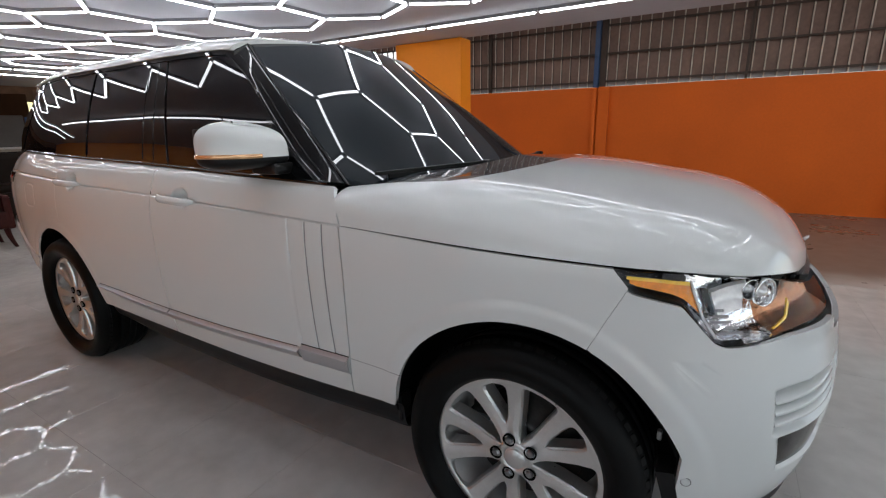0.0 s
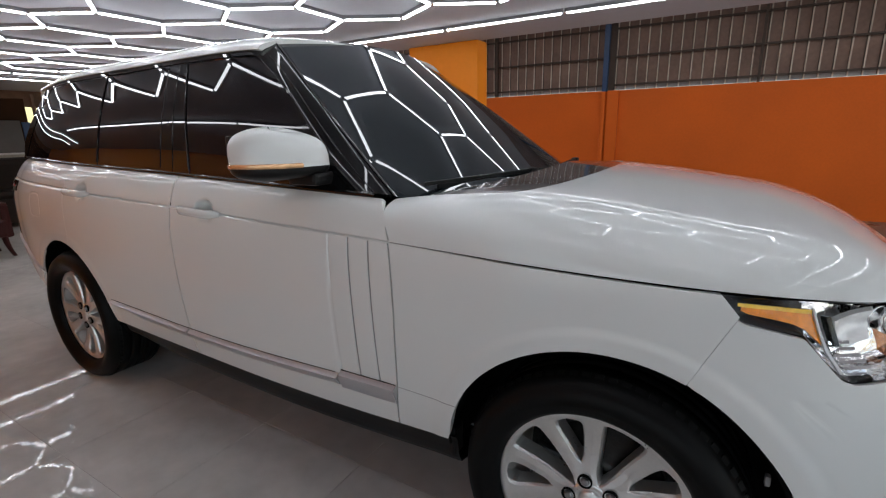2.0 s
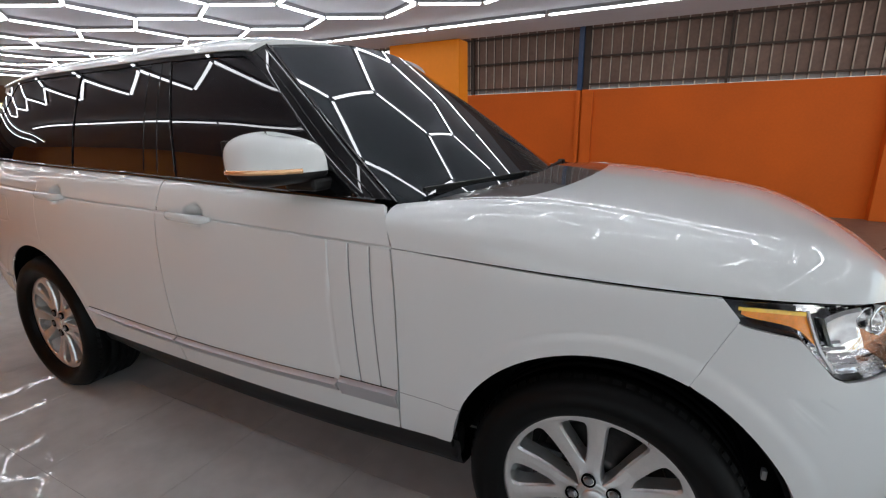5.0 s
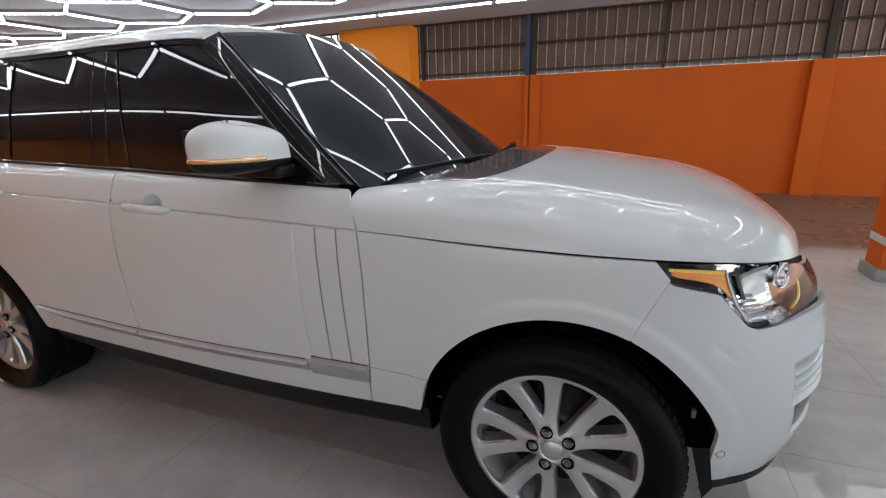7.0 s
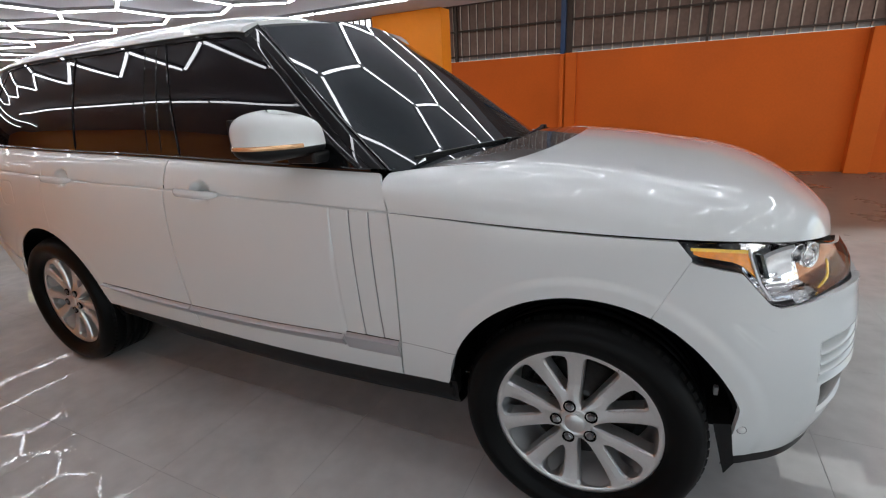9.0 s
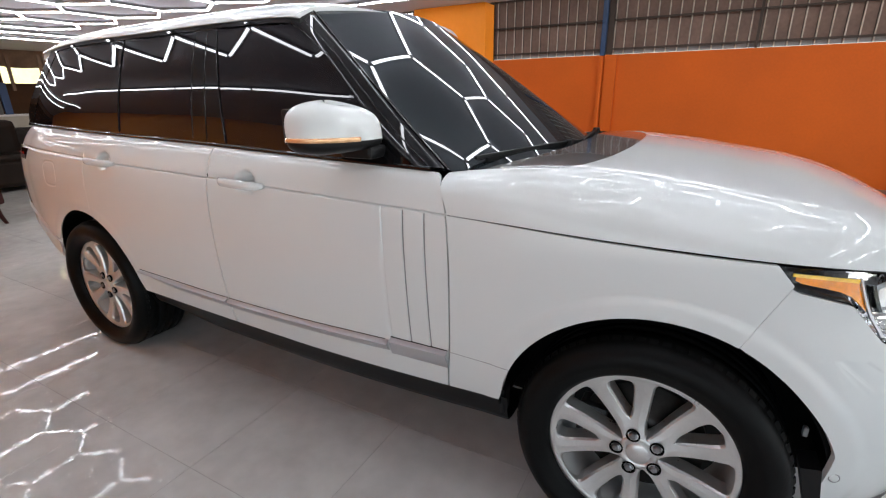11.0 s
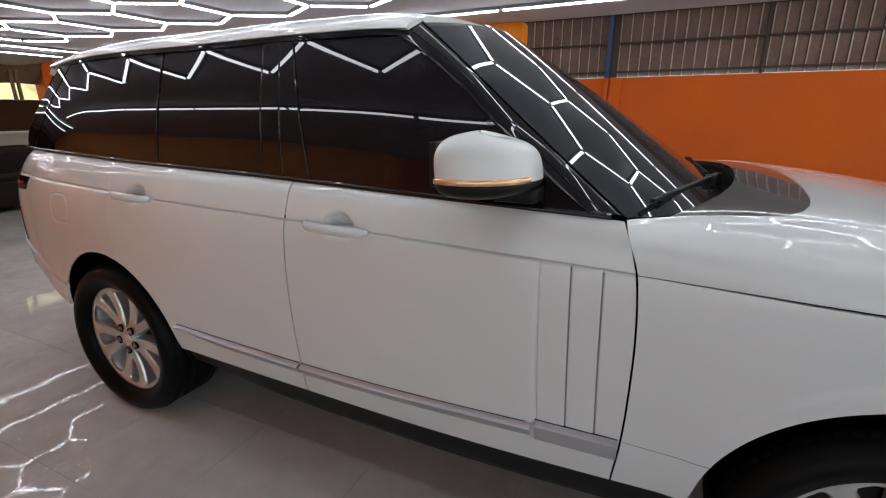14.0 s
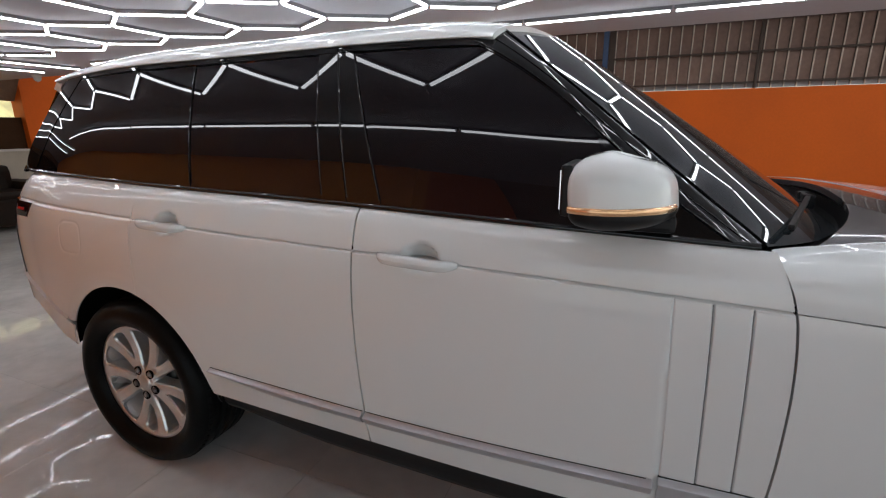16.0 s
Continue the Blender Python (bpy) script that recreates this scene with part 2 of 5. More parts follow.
def sheet(name, pts, mat, parent=None, label="", fold=0.0, hub=(-1.5, 0, 0.6), slots=None):
    """A smooth skin from a grid of points (nu, nv, 3); fold turns its rim inwards, so that shut lines have depth."""
    pts = np.asarray(pts, float)
    nu, nv = pts.shape[:2]
    n = np.cross(np.gradient(pts, axis=0), np.gradient(pts, axis=1))
    n /= np.linalg.norm(n, axis=-1, keepdims=True) + 1e-12
    flip = np.sign(((pts - np.array(hub)) * n).sum()) or 1
    n = n * flip
    verts = pts.reshape(-1, 3).tolist()
    idx = np.arange(nu * nv).reshape(nu, nv)
    faces = []
    for i in range(nu - 1):
        for j in range(nv - 1):
            f = (idx[i, j], idx[i + 1, j], idx[i + 1, j + 1], idx[i, j + 1])
            faces.append(tuple(int(a) for a in (f if flip > 0 else f[::-1])))
    mi = list(np.asarray(slots).reshape(-1)) if slots is not None else [0] * len(faces)
    if fold:
        ring = [(i, 0) for i in range(nu)] + [(nu - 1, j) for j in range(1, nv)] + [(i, nv - 1) for i in range(nu - 2, -1, -1)] + [(0, j) for j in range(nv - 2, 0, -1)]
        base = len(verts)
        for i, j in ring:
            verts.append(pts[i, j].tolist())
        for i, j in ring:
            verts.append((pts[i, j] - fold * n[i, j]).tolist())
        k = len(ring)
        for a in range(k):
            b = (a + 1) % k
            f = (base + a, base + b, base + k + b, base + k + a)
            faces.append(f if flip < 0 else f[::-1])
        mi += [0] * k
    return link_mesh(name, verts, faces, mat, parent, label, True, mi)


# ---- shape curves of the car: x forward, half-width w, z up, origin on the floor below the front axle ----
def curve(knots, x):
    """Smooth curve through (x, value) knots."""
    kx, ky = np.array(knots, float).T
    slope = np.gradient(ky, kx)
    x = np.clip(x, kx[0], kx[-1])
    i = np.clip(np.searchsorted(kx, x) - 1, 0, len(kx) - 2)
    d = kx[i + 1] - kx[i]
    t = (x - kx[i]) / d
    return ((1 + 2 * t) * (1 - t) ** 2 * ky[i] + t * (1 - t) ** 2 * d * slope[i]
            + t * t * (3 - 2 * t) * ky[i + 1] + t * t * (t - 1) * d * slope[i + 1])


PLAN = [(-4.06, 0), (-4.04, 0.42), (-3.97, 0.68), (-3.82, 0.83), (-3.55, 0.905), (-3.0, 0.952), (-2.4, 0.97), (-1.76, 0.974), (-1.2, 0.97),
        (-0.64, 0.953), (-0.1, 0.942), (0.22, 0.905), (0.434, 0.848), (0.585, 0.755), (0.688, 0.615), (0.752, 0.425), (0.788, 0.21), (0.798, 0)]
_p = np.array(PLAN, float)
_c = np.r_[0, np.cumsum(np.hypot(*np.diff(_p, axis=0).T))]
ARC = np.linspace(0, _c[-1], 900)
PLAN_X = curve(list(zip(_c, _p[:, 0])), ARC)
PLAN_W = curve(list(zip(_c, _p[:, 1])), ARC)
_tx, _tw = np.gradient(PLAN_X, ARC), np.gradient(PLAN_W, ARC)
_tl = np.hypot(_tx, _tw)
PLAN_NX, PLAN_NW = -_tw / _tl, _tx / _tl
ARC_END = ARC[-1]
SECTION = [(0.2, -0.13), (0.3, -0.075), (0.4, -0.036), (0.5, -0.014), (0.6, -0.004), (0.75, 0.004), (0.9, 0.005), (1.0, 0.001), (1.06, -0.006),
           (1.11, -0.017), (1.16, -0.036), (1.2, -0.056), (1.24, -0.084), (1.28, -0.117)]
AXLE_Z, FRONT_X, REAR_X, ARCH_R = 0.386, 0.0, -2.922, 0.45


def ease(a, b, x):
    t = np.clip((x - a) / (b - a), 0, 1)
    return t * t * (3 - 2 * t)


def arc_of(x):
    return np.interp(x, PLAN_X, ARC)


def belt(x):
    return curve([(-3.9, 1.272), (-3.4, 1.266), (-2.8, 1.25), (-1.8, 1.226), (-1.15, 1.203), (-0.66, 1.186)], x)


def crease(x):
    return curve([(-3.8, 1.152), (-2.4, 1.114), (-1.77, 1.1), (-0.64, 1.06), (-0.1, 1.034), (0.23, 1.022)], x)


def side_point(s, z, out=0.0):
    """A point of the lower body: arc along the plan, height, extra offset outwards. Gives x, half-width, z."""
    x, w = np.interp(s, ARC, PLAN_X), np.interp(s, ARC, PLAN_W)
    nx, nw = np.interp(s, ARC, PLAN_NX), np.interp(s, ARC, PLAN_NW)
    off = curve(SECTION, z) + out
    off = off + 0.058 * ease(0.1, 0.45, x) * ease(0.95, 0.56, z)
    off = off - 0.012 * np.clip(1 - (belt(x) - z) / 0.035, 0, 1) ** 2 * ease(-0.62, -0.72, x)
    for cx in (FRONT_X, REAR_X):
        r = np.hypot(x - cx, z - AXLE_Z)
        off = off + (0.004 if cx == FRONT_X else 0.0015) * ease(0.52, 0.485, r) * (np.abs(x - cx) < 0.7)
    return x + nx * off, w + nw * off, z + 0 * x


# ---- the car ----
car = empty("suv", "large white four-by-four car with black windows parked on the tiled floor", "car")


def skin(side, left, right, low, high, nu=40, nv=30, out=None, us=None, vs=None):
    """A patch of the lower body. left and right give the arc at a height, low and high the height at an arc."""
    u = np.linspace(0, 1, nu) if us is None else np.asarray(us)
    v = np.linspace(0, 1, nv) if vs is None else np.asarray(vs)
    u, v = np.meshgrid(u, v, indexing="ij")
    z = np.full(u.shape, 0.8)
    for _ in range(8):
        s = left(z) + (right(z) - left(z)) * u
        z = low(s) + (high(s) - low(s)) * v
    x, w, z = side_point(s, z, 0.0 if out is None else out(s, z))
    return np.stack([x, side * w, z], -1), s, z


def plan_x(s):
    return np.interp(s, ARC, PLAN_X)


def arch_low(s, cx, floor):
    """Height of the wheel arch's edge over an arc, or floor beside it."""
    dx = plan_x(s) - cx
    top = AXLE_Z + np.sqrt(np.maximum(ARCH_R ** 2 - dx ** 2, 0))
    return np.where(np.abs(dx) < ARCH_R, np.maximum(top, floor), floor)


def foot(x):
    """Height of the white panels' lower edge above the black sill."""
    return curve([(-2.45, 0.442), (-1.78, 0.424), (-1.2, 0.41), (-0.6, 0.415), (-0.43, 0.424)], x)


DOOR_SPLIT = [(0.42, -1.753), (0.55, -1.757), (0.77, -1.768), (0.9, -1.772), (1.1, -1.774), (1.26, -1.777)]
DOOR_FRONT = [(0.42, -0.648), (0.56, -0.634), (0.76, -0.627), (0.9, -0.628), (0.98, -0.633), (1.055, -0.642), (1.13, -0.662), (1.2, -0.69)]
STRIP_TOP = [(-2.47, 0.571), (-2.24, 0.566), (-1.77, 0.552), (-1.44, 0.549), (-0.9, 0.557)]
GAP = 0.0028
WING_SEAM = lambda z: np.interp(z, [0.43, 0.794, 0.972, 1.03], [0.17, 0.19, 0.279, 0.232])


def door_panel(side, name, left, right, low, parent, handle_x, columns, gills=False):
    """One door's outer skin with the crease through its handle, the handle's cup, and the gills ahead."""
    u = np.asarray(columns)
    marks = np.r_[np.linspace(0, 0.98, 40), 0.988, 0.9925, 0.9932, 0.997, 1.0, 1.007, 1.012, np.linspace(1.03, 2, 14)]
    uu, mm = np.meshgrid(u, marks, indexing="ij")
    z = np.full(uu.shape, 0.8)
    for _ in range(8):
        s = left(z) + (right(z) - left(z)) * uu
        if gills:
            s = s + 0.016 * np.clip((1.05 - z) / 0.48, 0, 1) * ease(-0.99, -0.91, plan_x(s)) * ease(-0.645, -0.70, plan_x(s))
        x = plan_x(s)
        zc, zb, zt = crease(x), low(s), belt(x) - 0.004
        z = np.where(mm <= 1, zb + (zc - zb) * mm, zc + (zt - zc) * (mm - 1))
    x = plan_x(s)
    out = -0.02 * ((mm > 0.993) & (mm < 1.008)) - 0.004 * (mm >= 1.008) * np.exp(-np.maximum(mm - 1.0, 0) * 3)
    # The cup behind the handle.
    cup = ((x - handle_x - 0.01) / 0.055) ** 2 + ((z - crease(x) - 0.004) / 0.038) ** 2
    out = out - 0.046 * np.clip(1 - cup, 0, 1) ** 0.5 * (z > crease(x) - 0.03)
    if gills:
        inside = (z < crease(x) - 0.006) & (z > 0.56)
        for k, gx in enumerate((-0.887, -0.803, -0.722)):
            lean = gx + 0.016 * np.clip((1.05 - z) / 0.48, 0, 1)
            local = (x - lean) / 0.0832
            out = out - 0.003 * inside * np.where((local >= 0) & (local < 1), 1 - 0.95 * local, 0)
            out = out - (0.003 if k == 0 else 0.008) * inside * np.exp(-((x - lean - 0.001) / 0.0019) ** 2)
    x, w, z = side_point(s, z, out)
    return sheet(name, np.stack([x, side * w, z], -1), PAINT, parent, fold=0.016)


def strip(side, name, xs, lo, hi, out, mat, parent, label="", depth=0.012, n=40, face=0.7):
    """A moulding that stands proud of the side: a closed bar with rounded edges between two heights."""
    x = np.linspace(xs[0], xs[1], n)
    zl, zh = (np.array([f(a) for a in x]) if callable(f) else np.full(n, f) for f in (lo, hi))
    rim = [(0, -depth), (0.0, out * 0.3), (0.01, out * 0.36), (0.05, out * 0.42), (face - 0.03, out * 1.12), (face, out * 1.15), (face + 0.02, out * 1.12), (face + 0.04, out * 1.05), (0.95, out * 0.16), (0.98, out * 0.13), (1.0, out * 0.06), (1.0, -depth)]
    pts = np.zeros((n, len(rim), 3))
    for k, (f, o) in enumerate(rim):
        z = zl + (zh - zl) * f
        a, w, z = side_point(arc_of(x), z, o)
        pts[:, k] = np.stack([a, side * w, z], -1)
    return sheet(name, pts, mat, parent, label, fold=0.004)


def handle(side, cx, parent):
    """A pull handle: a rounded bar that stands off the door on two feet."""
    n, m = 25, 12
    t = np.linspace(-1, 1, n)
    half = 0.127
    pts = np.zeros((n, m + 1, 3))
    for i, a in enumerate(t):
        x = cx + half * a
        z0 = float(crease(x)) + 0.001
        _, w0, _ = side_point(arc_of(x), z0)
        bow = 0.033 * (1 - abs(a) ** 5) + 0.006
        rz, ry = 0.0175 * (1 - abs(a) ** 8 * 0.6), 0.012 * (1 - abs(a) ** 8 * 0.6)
        for j in range(m + 1):
            ang = 2 * math.pi * j / m
            pts[i, j] = (x, side * (w0 + bow + ry * math.cos(ang)), z0 + rz * math.sin(ang))
    return sheet("door_handle", pts, PAINT, parent, "white pull handle", hub=(cx, side * 0.98, 1.1))


def glass_w(x, f, top=1.716):
    """The side glass: f from 0 at the belt to 1 at the roof. Gives half-width and height."""
    zb = belt(x)
    _, wb, _ = side_point(arc_of(x), zb)
    wt = curve([(-3.7, 0.62), (-3.3, 0.672), (-2.6, 0.7), (-1.9, 0.705), (-1.4, 0.698), (-1.0, 0.692), (-0.6, 0.69)], x)
    zt = curve([(-3.7, 1.68), (-3.25, 1.708), (-2.3, 1.717), (-1.85, 1.72), (-1.45, 1.712), (-1.3, 1.70), (-0.6, 1.66)], x)
    wb = wb + 0.006
    return wb + (wt - wb) * f + 0.016 * np.sin(np.pi * f), zb + (zt - zb) * f


def pane(side, name, left, right, f0, f1, mat, parent, label="", out=0.0, nu=24, nv=14, fold=0.006):
    """A piece of the glass house between two slanting edges; left and right give x at a fraction of the height."""
    u, v = np.meshgrid(np.linspace(0, 1, nu), np.linspace(0, 1, nv), indexing="ij")
    f = f0 + (f1 - f0) * v
    x = left(f) + (right(f) - left(f)) * u
    w, z = glass_w(x, f)
    return sheet(name, np.stack([x, side * (w + out), z + 0.4 * out], -1), mat, parent, label, fold=fold)


def seam(knots):
    return lambda z: arc_of(curve(knots, z))


def front_pillar_x(f):
    return curve([(0, -0.775), (0.2, -0.92), (0.45, -1.065), (0.7, -1.215), (0.87, -1.35), (0.95, -1.43), (1.0, -1.49)], f)


def screen_edge(f):
    """The windscreen's side edge, from the cowl to the roof: x, half-width, z."""
    return (curve([(0, -0.6866), (0.5, -1.0654), (1, -1.4052)], f), curve([(0, 0.8178), (0.5, 0.7272), (1, 0.6148)], f), curve([(0, 1.1769), (0.5, 1.4815), (1, 1.7517)], f))


BONNET_C = [(-0.75, 1.208), (-0.3, 1.206), (0, 1.187), (0.245, 1.157), (0.415, 1.135), (0.542, 1.1), (0.627, 1.06), (0.694, 1.01), (0.732, 0.946)]
NOSE_X = 0.725


def bonnet_edge(x):
    return curve([(-0.75, 1.062), (-0.64, 1.058), (-0.1, 1.036), (0.23, 1.024), (0.457, 1.012), (0.627, 0.985), (0.732, 0.942)], x)


def bonnet_z(x, t):
    """Height of the bonnet at x, with t from 0 at its middle to 1 at its edge; flat across with round shoulders."""
    flat = 11.87 + 3.885 * x + 1.421 * x ** 2
    soft = 0.704 + 0.631 * x - 0.096 * x ** 2
    crown = 0.2 + 0.2 * x
    rise = 0.028 - 0.012 * x - 0.01 * x ** 2 - 0.16 * np.maximum(-0.2 - x, 0) ** 2
    e, a = bonnet_edge(x), np.minimum(np.abs(t), 1)
    return e + (curve(BONNET_C, x) + rise - 0.011 - e) * ((1 - crown) * (1 - a ** flat) ** soft + crown * (1 - a ** 2))


def bonnet_w(x):
    reach = PLAN_X - 0.03 * np.clip(PLAN_X, 0, 1) ** 2
    reach = reach - 0.055 * np.clip((reach - 0.22) / 0.56, 0, 1) ** 1.3
    return np.interp(x, reach, PLAN_W) - 0.012


def bonnet_back(y):
    return curve([(0, -0.192), (0.2, -0.196), (0.37, -0.209), (0.54, -0.232), (0.65, -0.262), (0.715, -0.298), (0.75, -0.345), (0.769, -0.42), (0.782, -0.5), (0.798, -0.585), (0.815, -0.665), (0.83, -0.70), (0.93, -0.72)], np.abs(y))


# The bonnet: one clamshell over both wings.
t, u = np.meshgrid(np.sin(np.linspace(-1, 1, 281) * math.pi / 2), np.linspace(0, 1, 100), indexing="ij")
corner = bonnet_z(np.full_like(t, -0.65), t)
back = np.maximum(bonnet_back(t * 0.925), curve(DOOR_FRONT, corner) + GAP - 0.0065 * ease(1.06, 1.15, corner))
x = back + (NOSE_X - back) * (1 - (1 - u) ** 1.8)
y = t * bonnet_w(x)
bonnet = sheet("bonnet", np.stack([x, y, bonnet_z(x, t)], -1), PAINT, car, fold=0.02, hub=(-0.2, 0, 0.6))
# The cowl panel behind the bonnet, and the black well with the wipers at the windscreen's foot.
t, u = np.meshgrid(np.sin(np.linspace(-1, 1, 81) * math.pi / 2), np.linspace(0, 1, 16), indexing="ij")
y = t * 0.82
x1, x0 = bonnet_back(y) + 0.03, -0.375 - 0.21 * (np.abs(y) / 0.8) ** 2.6
x0 = np.minimum(x0, x1 - 0.02)
x = x0 + (x1 - x0) * u
z = bonnet_z(x, y / 0.94) - 0.004 + 0.027 * ease(0.85, -0.25, np.abs(y)) * (1 - u)
sheet("cowl_panel", np.stack([x, y, z], -1), COWL, car, "glossy grey panel behind the bonnet", fold=0.02, hub=(-0.5, 0, 0.6))
x1 = x0 + 0.004
x0 = -0.36 - 0.34 * (np.abs(y) / 0.82) ** 2.6
x0 = np.minimum(x0, x1 - 0.02)
z = bonnet_z(x1, y / 0.94) - 0.014 - 0.045 * (1 - (2 * u - 1) ** 4) - 0.03 * (1 - u)
x = x0 + (x1 - x0) * u
sheet("cowl_well", np.stack([x, y, z], -1), BLACK_PLASTIC, car, "black well below the windscreen", hub=(-0.5, 0, 0.6))

# The windscreen.
t, u = np.meshgrid(np.linspace(-1, 1, 41), np.linspace(0, 1, 30), indexing="ij")
ex, ew, ez = screen_edge(u)
mid_x = -0.3786 + (-1.3143 + 0.3786) * u
mid_z = 1.1482 + (1.7927 - 1.1482) * u + 0.0103 * np.sin(np.pi * u)
c = 1 - np.abs(t) ** (2.643 - 0.695 * u)
pts = np.stack([ex + (mid_x - ex) * c, t * ew, ez + (mid_z - ez) * c], -1)
sheet("windscreen", pts, SCREEN_GLASS, car, "dark windscreen glass", fold=0.008, hub=(-1.5, 0, 1.2))

# The roof.
t, u = np.meshgrid(np.sin(np.linspace(-1, 1, 61) * math.pi / 2), np.linspace(0, 1, 60), indexing="ij")
head = -1.30 - 0.115 * t ** 2
x = head + (-3.62 - head) * u
rise = curve([(-3.7, -0.045), (-3.3, -0.012), (-2.4, 0.0), (-1.9, 0.0), (-1.6, -0.006), (-1.42, -0.022), (-1.28, -0.046)], x)
w, z0 = glass_w(x, np.ones_like(x))
crown = np.maximum(1 - np.abs(t) ** 3.2, 0) ** 0.6
z = z0 + 0.004 + (0.112 + rise) * crown
sheet("roof", np.stack([x, t * (w + 0.012), z], -1), PAINT, car, fold=0.018, hub=(-2.4, 0, 1.3))
# The spoiler at the roof's end.
t, u = np.meshgrid(np.linspace(-1, 1, 41), np.linspace(0, 1, 8), indexing="ij")
x = -3.62 - 0.05 * u * (1 - 0.4 * np.abs(t) ** 4)
w, z0 = glass_w(np.full_like(x, -3.62), np.ones_like(x))
sheet("spoiler", np.stack([x, t * (w + 0.004), z0 + 0.002 + 0.066 * np.maximum(1 - np.abs(t) ** 3.2, 0) ** 0.6 - 0.03 * u], -1), PAINT, car, fold=0.025, hub=(-3.4, 0, 1.4))

# The tailgate: glass above, skin below.
t, u = np.meshgrid(np.linspace(-1, 1, 31), np.linspace(0, 1, 16), indexing="ij")
x = -3.93 + 0.28 * u - 0.05 * (1 - t ** 2)
w = 0.70 - 0.1 * u
sheet("tailgate_glass", np.stack([x, t * w, 1.262 + 0.43 * u], -1), TINTED, car, "black tailgate window", fold=0.01)

SIDES = {}
for side in (-1, 1):
    # Front wing.
    fl = seam([(z, x + GAP) for z, x in DOOR_FRONT])
    fr = lambda z: arc_of(WING_SEAM(z))
    tops = lambda s: crease(plan_x(s)) - 0.0025
    uu = np.r_[np.linspace(0, 0.2, 14), 0.2 + (0.5 - 0.5 * np.cos(np.linspace(0, math.pi, 70)[1:])) * 0.8]
    pts, s, z = skin(side, fl, fr, lambda s: arch_low(s, FRONT_X, foot(plan_x(s))), tops, us=uu, nv=150)
    wing = sheet("front_wing", pts, PAINT, car, fold=0.02)
    # A grey strip, nearly flush, gives the wing's groove its dark line.
    lx = np.linspace(-0.628, -0.412, 30)
    pts = np.zeros((30, 4, 3))
    for k, (dz, o) in enumerate([(-0.0016, -0.006), (-0.0011, 0.0004), (0.0011, 0.0004), (0.0016, -0.006)]):
        a, ww, zz = side_point(arc_of(lx), 0.569 - 0.03 * (lx + 0.63) + dz, o)
        pts[:, k] = np.stack([a, side * ww, zz], -1)
    sheet("wing_shade_line", pts, GROOVE, wing, "thin grey strip for a groove's shade across the wing", hub=(-0.5, 0, 0.5))
    # Front door.
    cols = np.r_[np.linspace(0, 0.775, 78), np.linspace(0.776, 1, 190)]
    door = door_panel(side, "front_door", seam([(z, x + GAP) for z, x in DOOR_SPLIT]), seam([(z, x - GAP) for z, x in DOOR_FRONT]),
                      lambda s: foot(plan_x(s)), car, -1.555, cols, gills=True)
    handle(side, -1.555, door)
    # Grey strips give the gaps between the gills their shade.
    for gx in (-0.803, -0.722):
        gz = np.linspace(0.576, float(crease(gx)) - 0.008, 60)
        pts = np.zeros((60, 4, 3))
        for k, (dx, o) in enumerate([(-0.0013, -0.008), (-0.0006, -0.002), (0.0006, -0.002), (0.0013, -0.008)]):
            a, ww, _ = side_point(arc_of(gx + 0.001 + 0.016 * np.clip((1.05 - gz) / 0.48, 0, 1) + dx), gz, o)
            pts[:, k] = np.stack([a, side * ww, gz], -1)
        sheet("gill_shade_line", pts, GROOVE, door, "narrow grey strip for the shade between the gills", hub=(-0.8, 0, 0.8))
    # Rear door, cut by the arch.
    rl = seam([(0.43, -2.8), (1.3, -2.8)])
    uu = np.r_[0.34 * (0.5 - 0.5 * np.cos(np.linspace(0, math.pi, 40))), np.linspace(0.34, 1, 66)[1:]]
    rdoor = door_panel(side, "rear_door", rl, seam([(z, x - GAP) for z, x in DOOR_SPLIT]), lambda s: arch_low(s, REAR_X, foot(plan_x(s))), car, -2.61, uu)
    handle(side, -2.61, rdoor)
    # Rear quarter.
    ql = seam([(0.43, -3.7), (0.75, -3.745), (1.0, -3.76), (1.15, -3.74), (1.27, -3.72)])
    qlow = lambda s: np.where(plan_x(s) > REAR_X - ARCH_R, arch_low(s, REAR_X, 0.615), curve([(-3.8, 0.79), (-3.6, 0.717), (-3.372, 0.617)], plan_x(s)))
    uu = np.r_[np.linspace(0, 0.40, 30), np.linspace(0.405, 0.78, 90), np.linspace(0.783, 1, 40)]
    marks_out = lambda s, z: (-0.008 * np.exp(-((z - crease(plan_x(s))) / 0.004) ** 2) - 0.0025 * (z > crease(plan_x(s)))
                              - 0.0028 * np.exp(-(((np.abs((plan_x(s) + 3.21) / 0.075) ** 4 + np.abs((z - 1.019) / 0.068) ** 4) - 1) / 0.16) ** 2))
    quarter = sheet("rear_quarter", skin(side, ql, seam([(0.43, -2.8 - GAP), (1.3, -2.8 - GAP)]), qlow, lambda s: belt(plan_x(s)) - 0.004, us=uu, nv=130, out=marks_out)[0], PAINT, car, fold=0.005)
    # Tail lamp: a tongue on the quarter and an upright round the corner.
    tl = seam([(0.9, -3.735), (1.3, -3.735)])
    pts, *_ = skin(side, tl, seam([(1.07, -3.60), (1.15, -3.555)]), lambda s: 1.076 + 0 * s, lambda s: 1.142 + 0 * s, 16, 8, out=lambda s, z: 0.006 + 0 * s)
    lamp = sheet("tail_lamp", pts, SMOKED, car, "dark red tail lamp", fold=0.012)
    pts, *_ = skin(side, seam([(0.9, -3.72), (1.3, -3.72)]), seam([(1.07, -3.63), (1.15, -3.63)]), lambda s: 1.104 + 0 * s, lambda s: 1.116 + 0 * s, 10, 4, out=lambda s, z: 0.0085 + 0 * s)
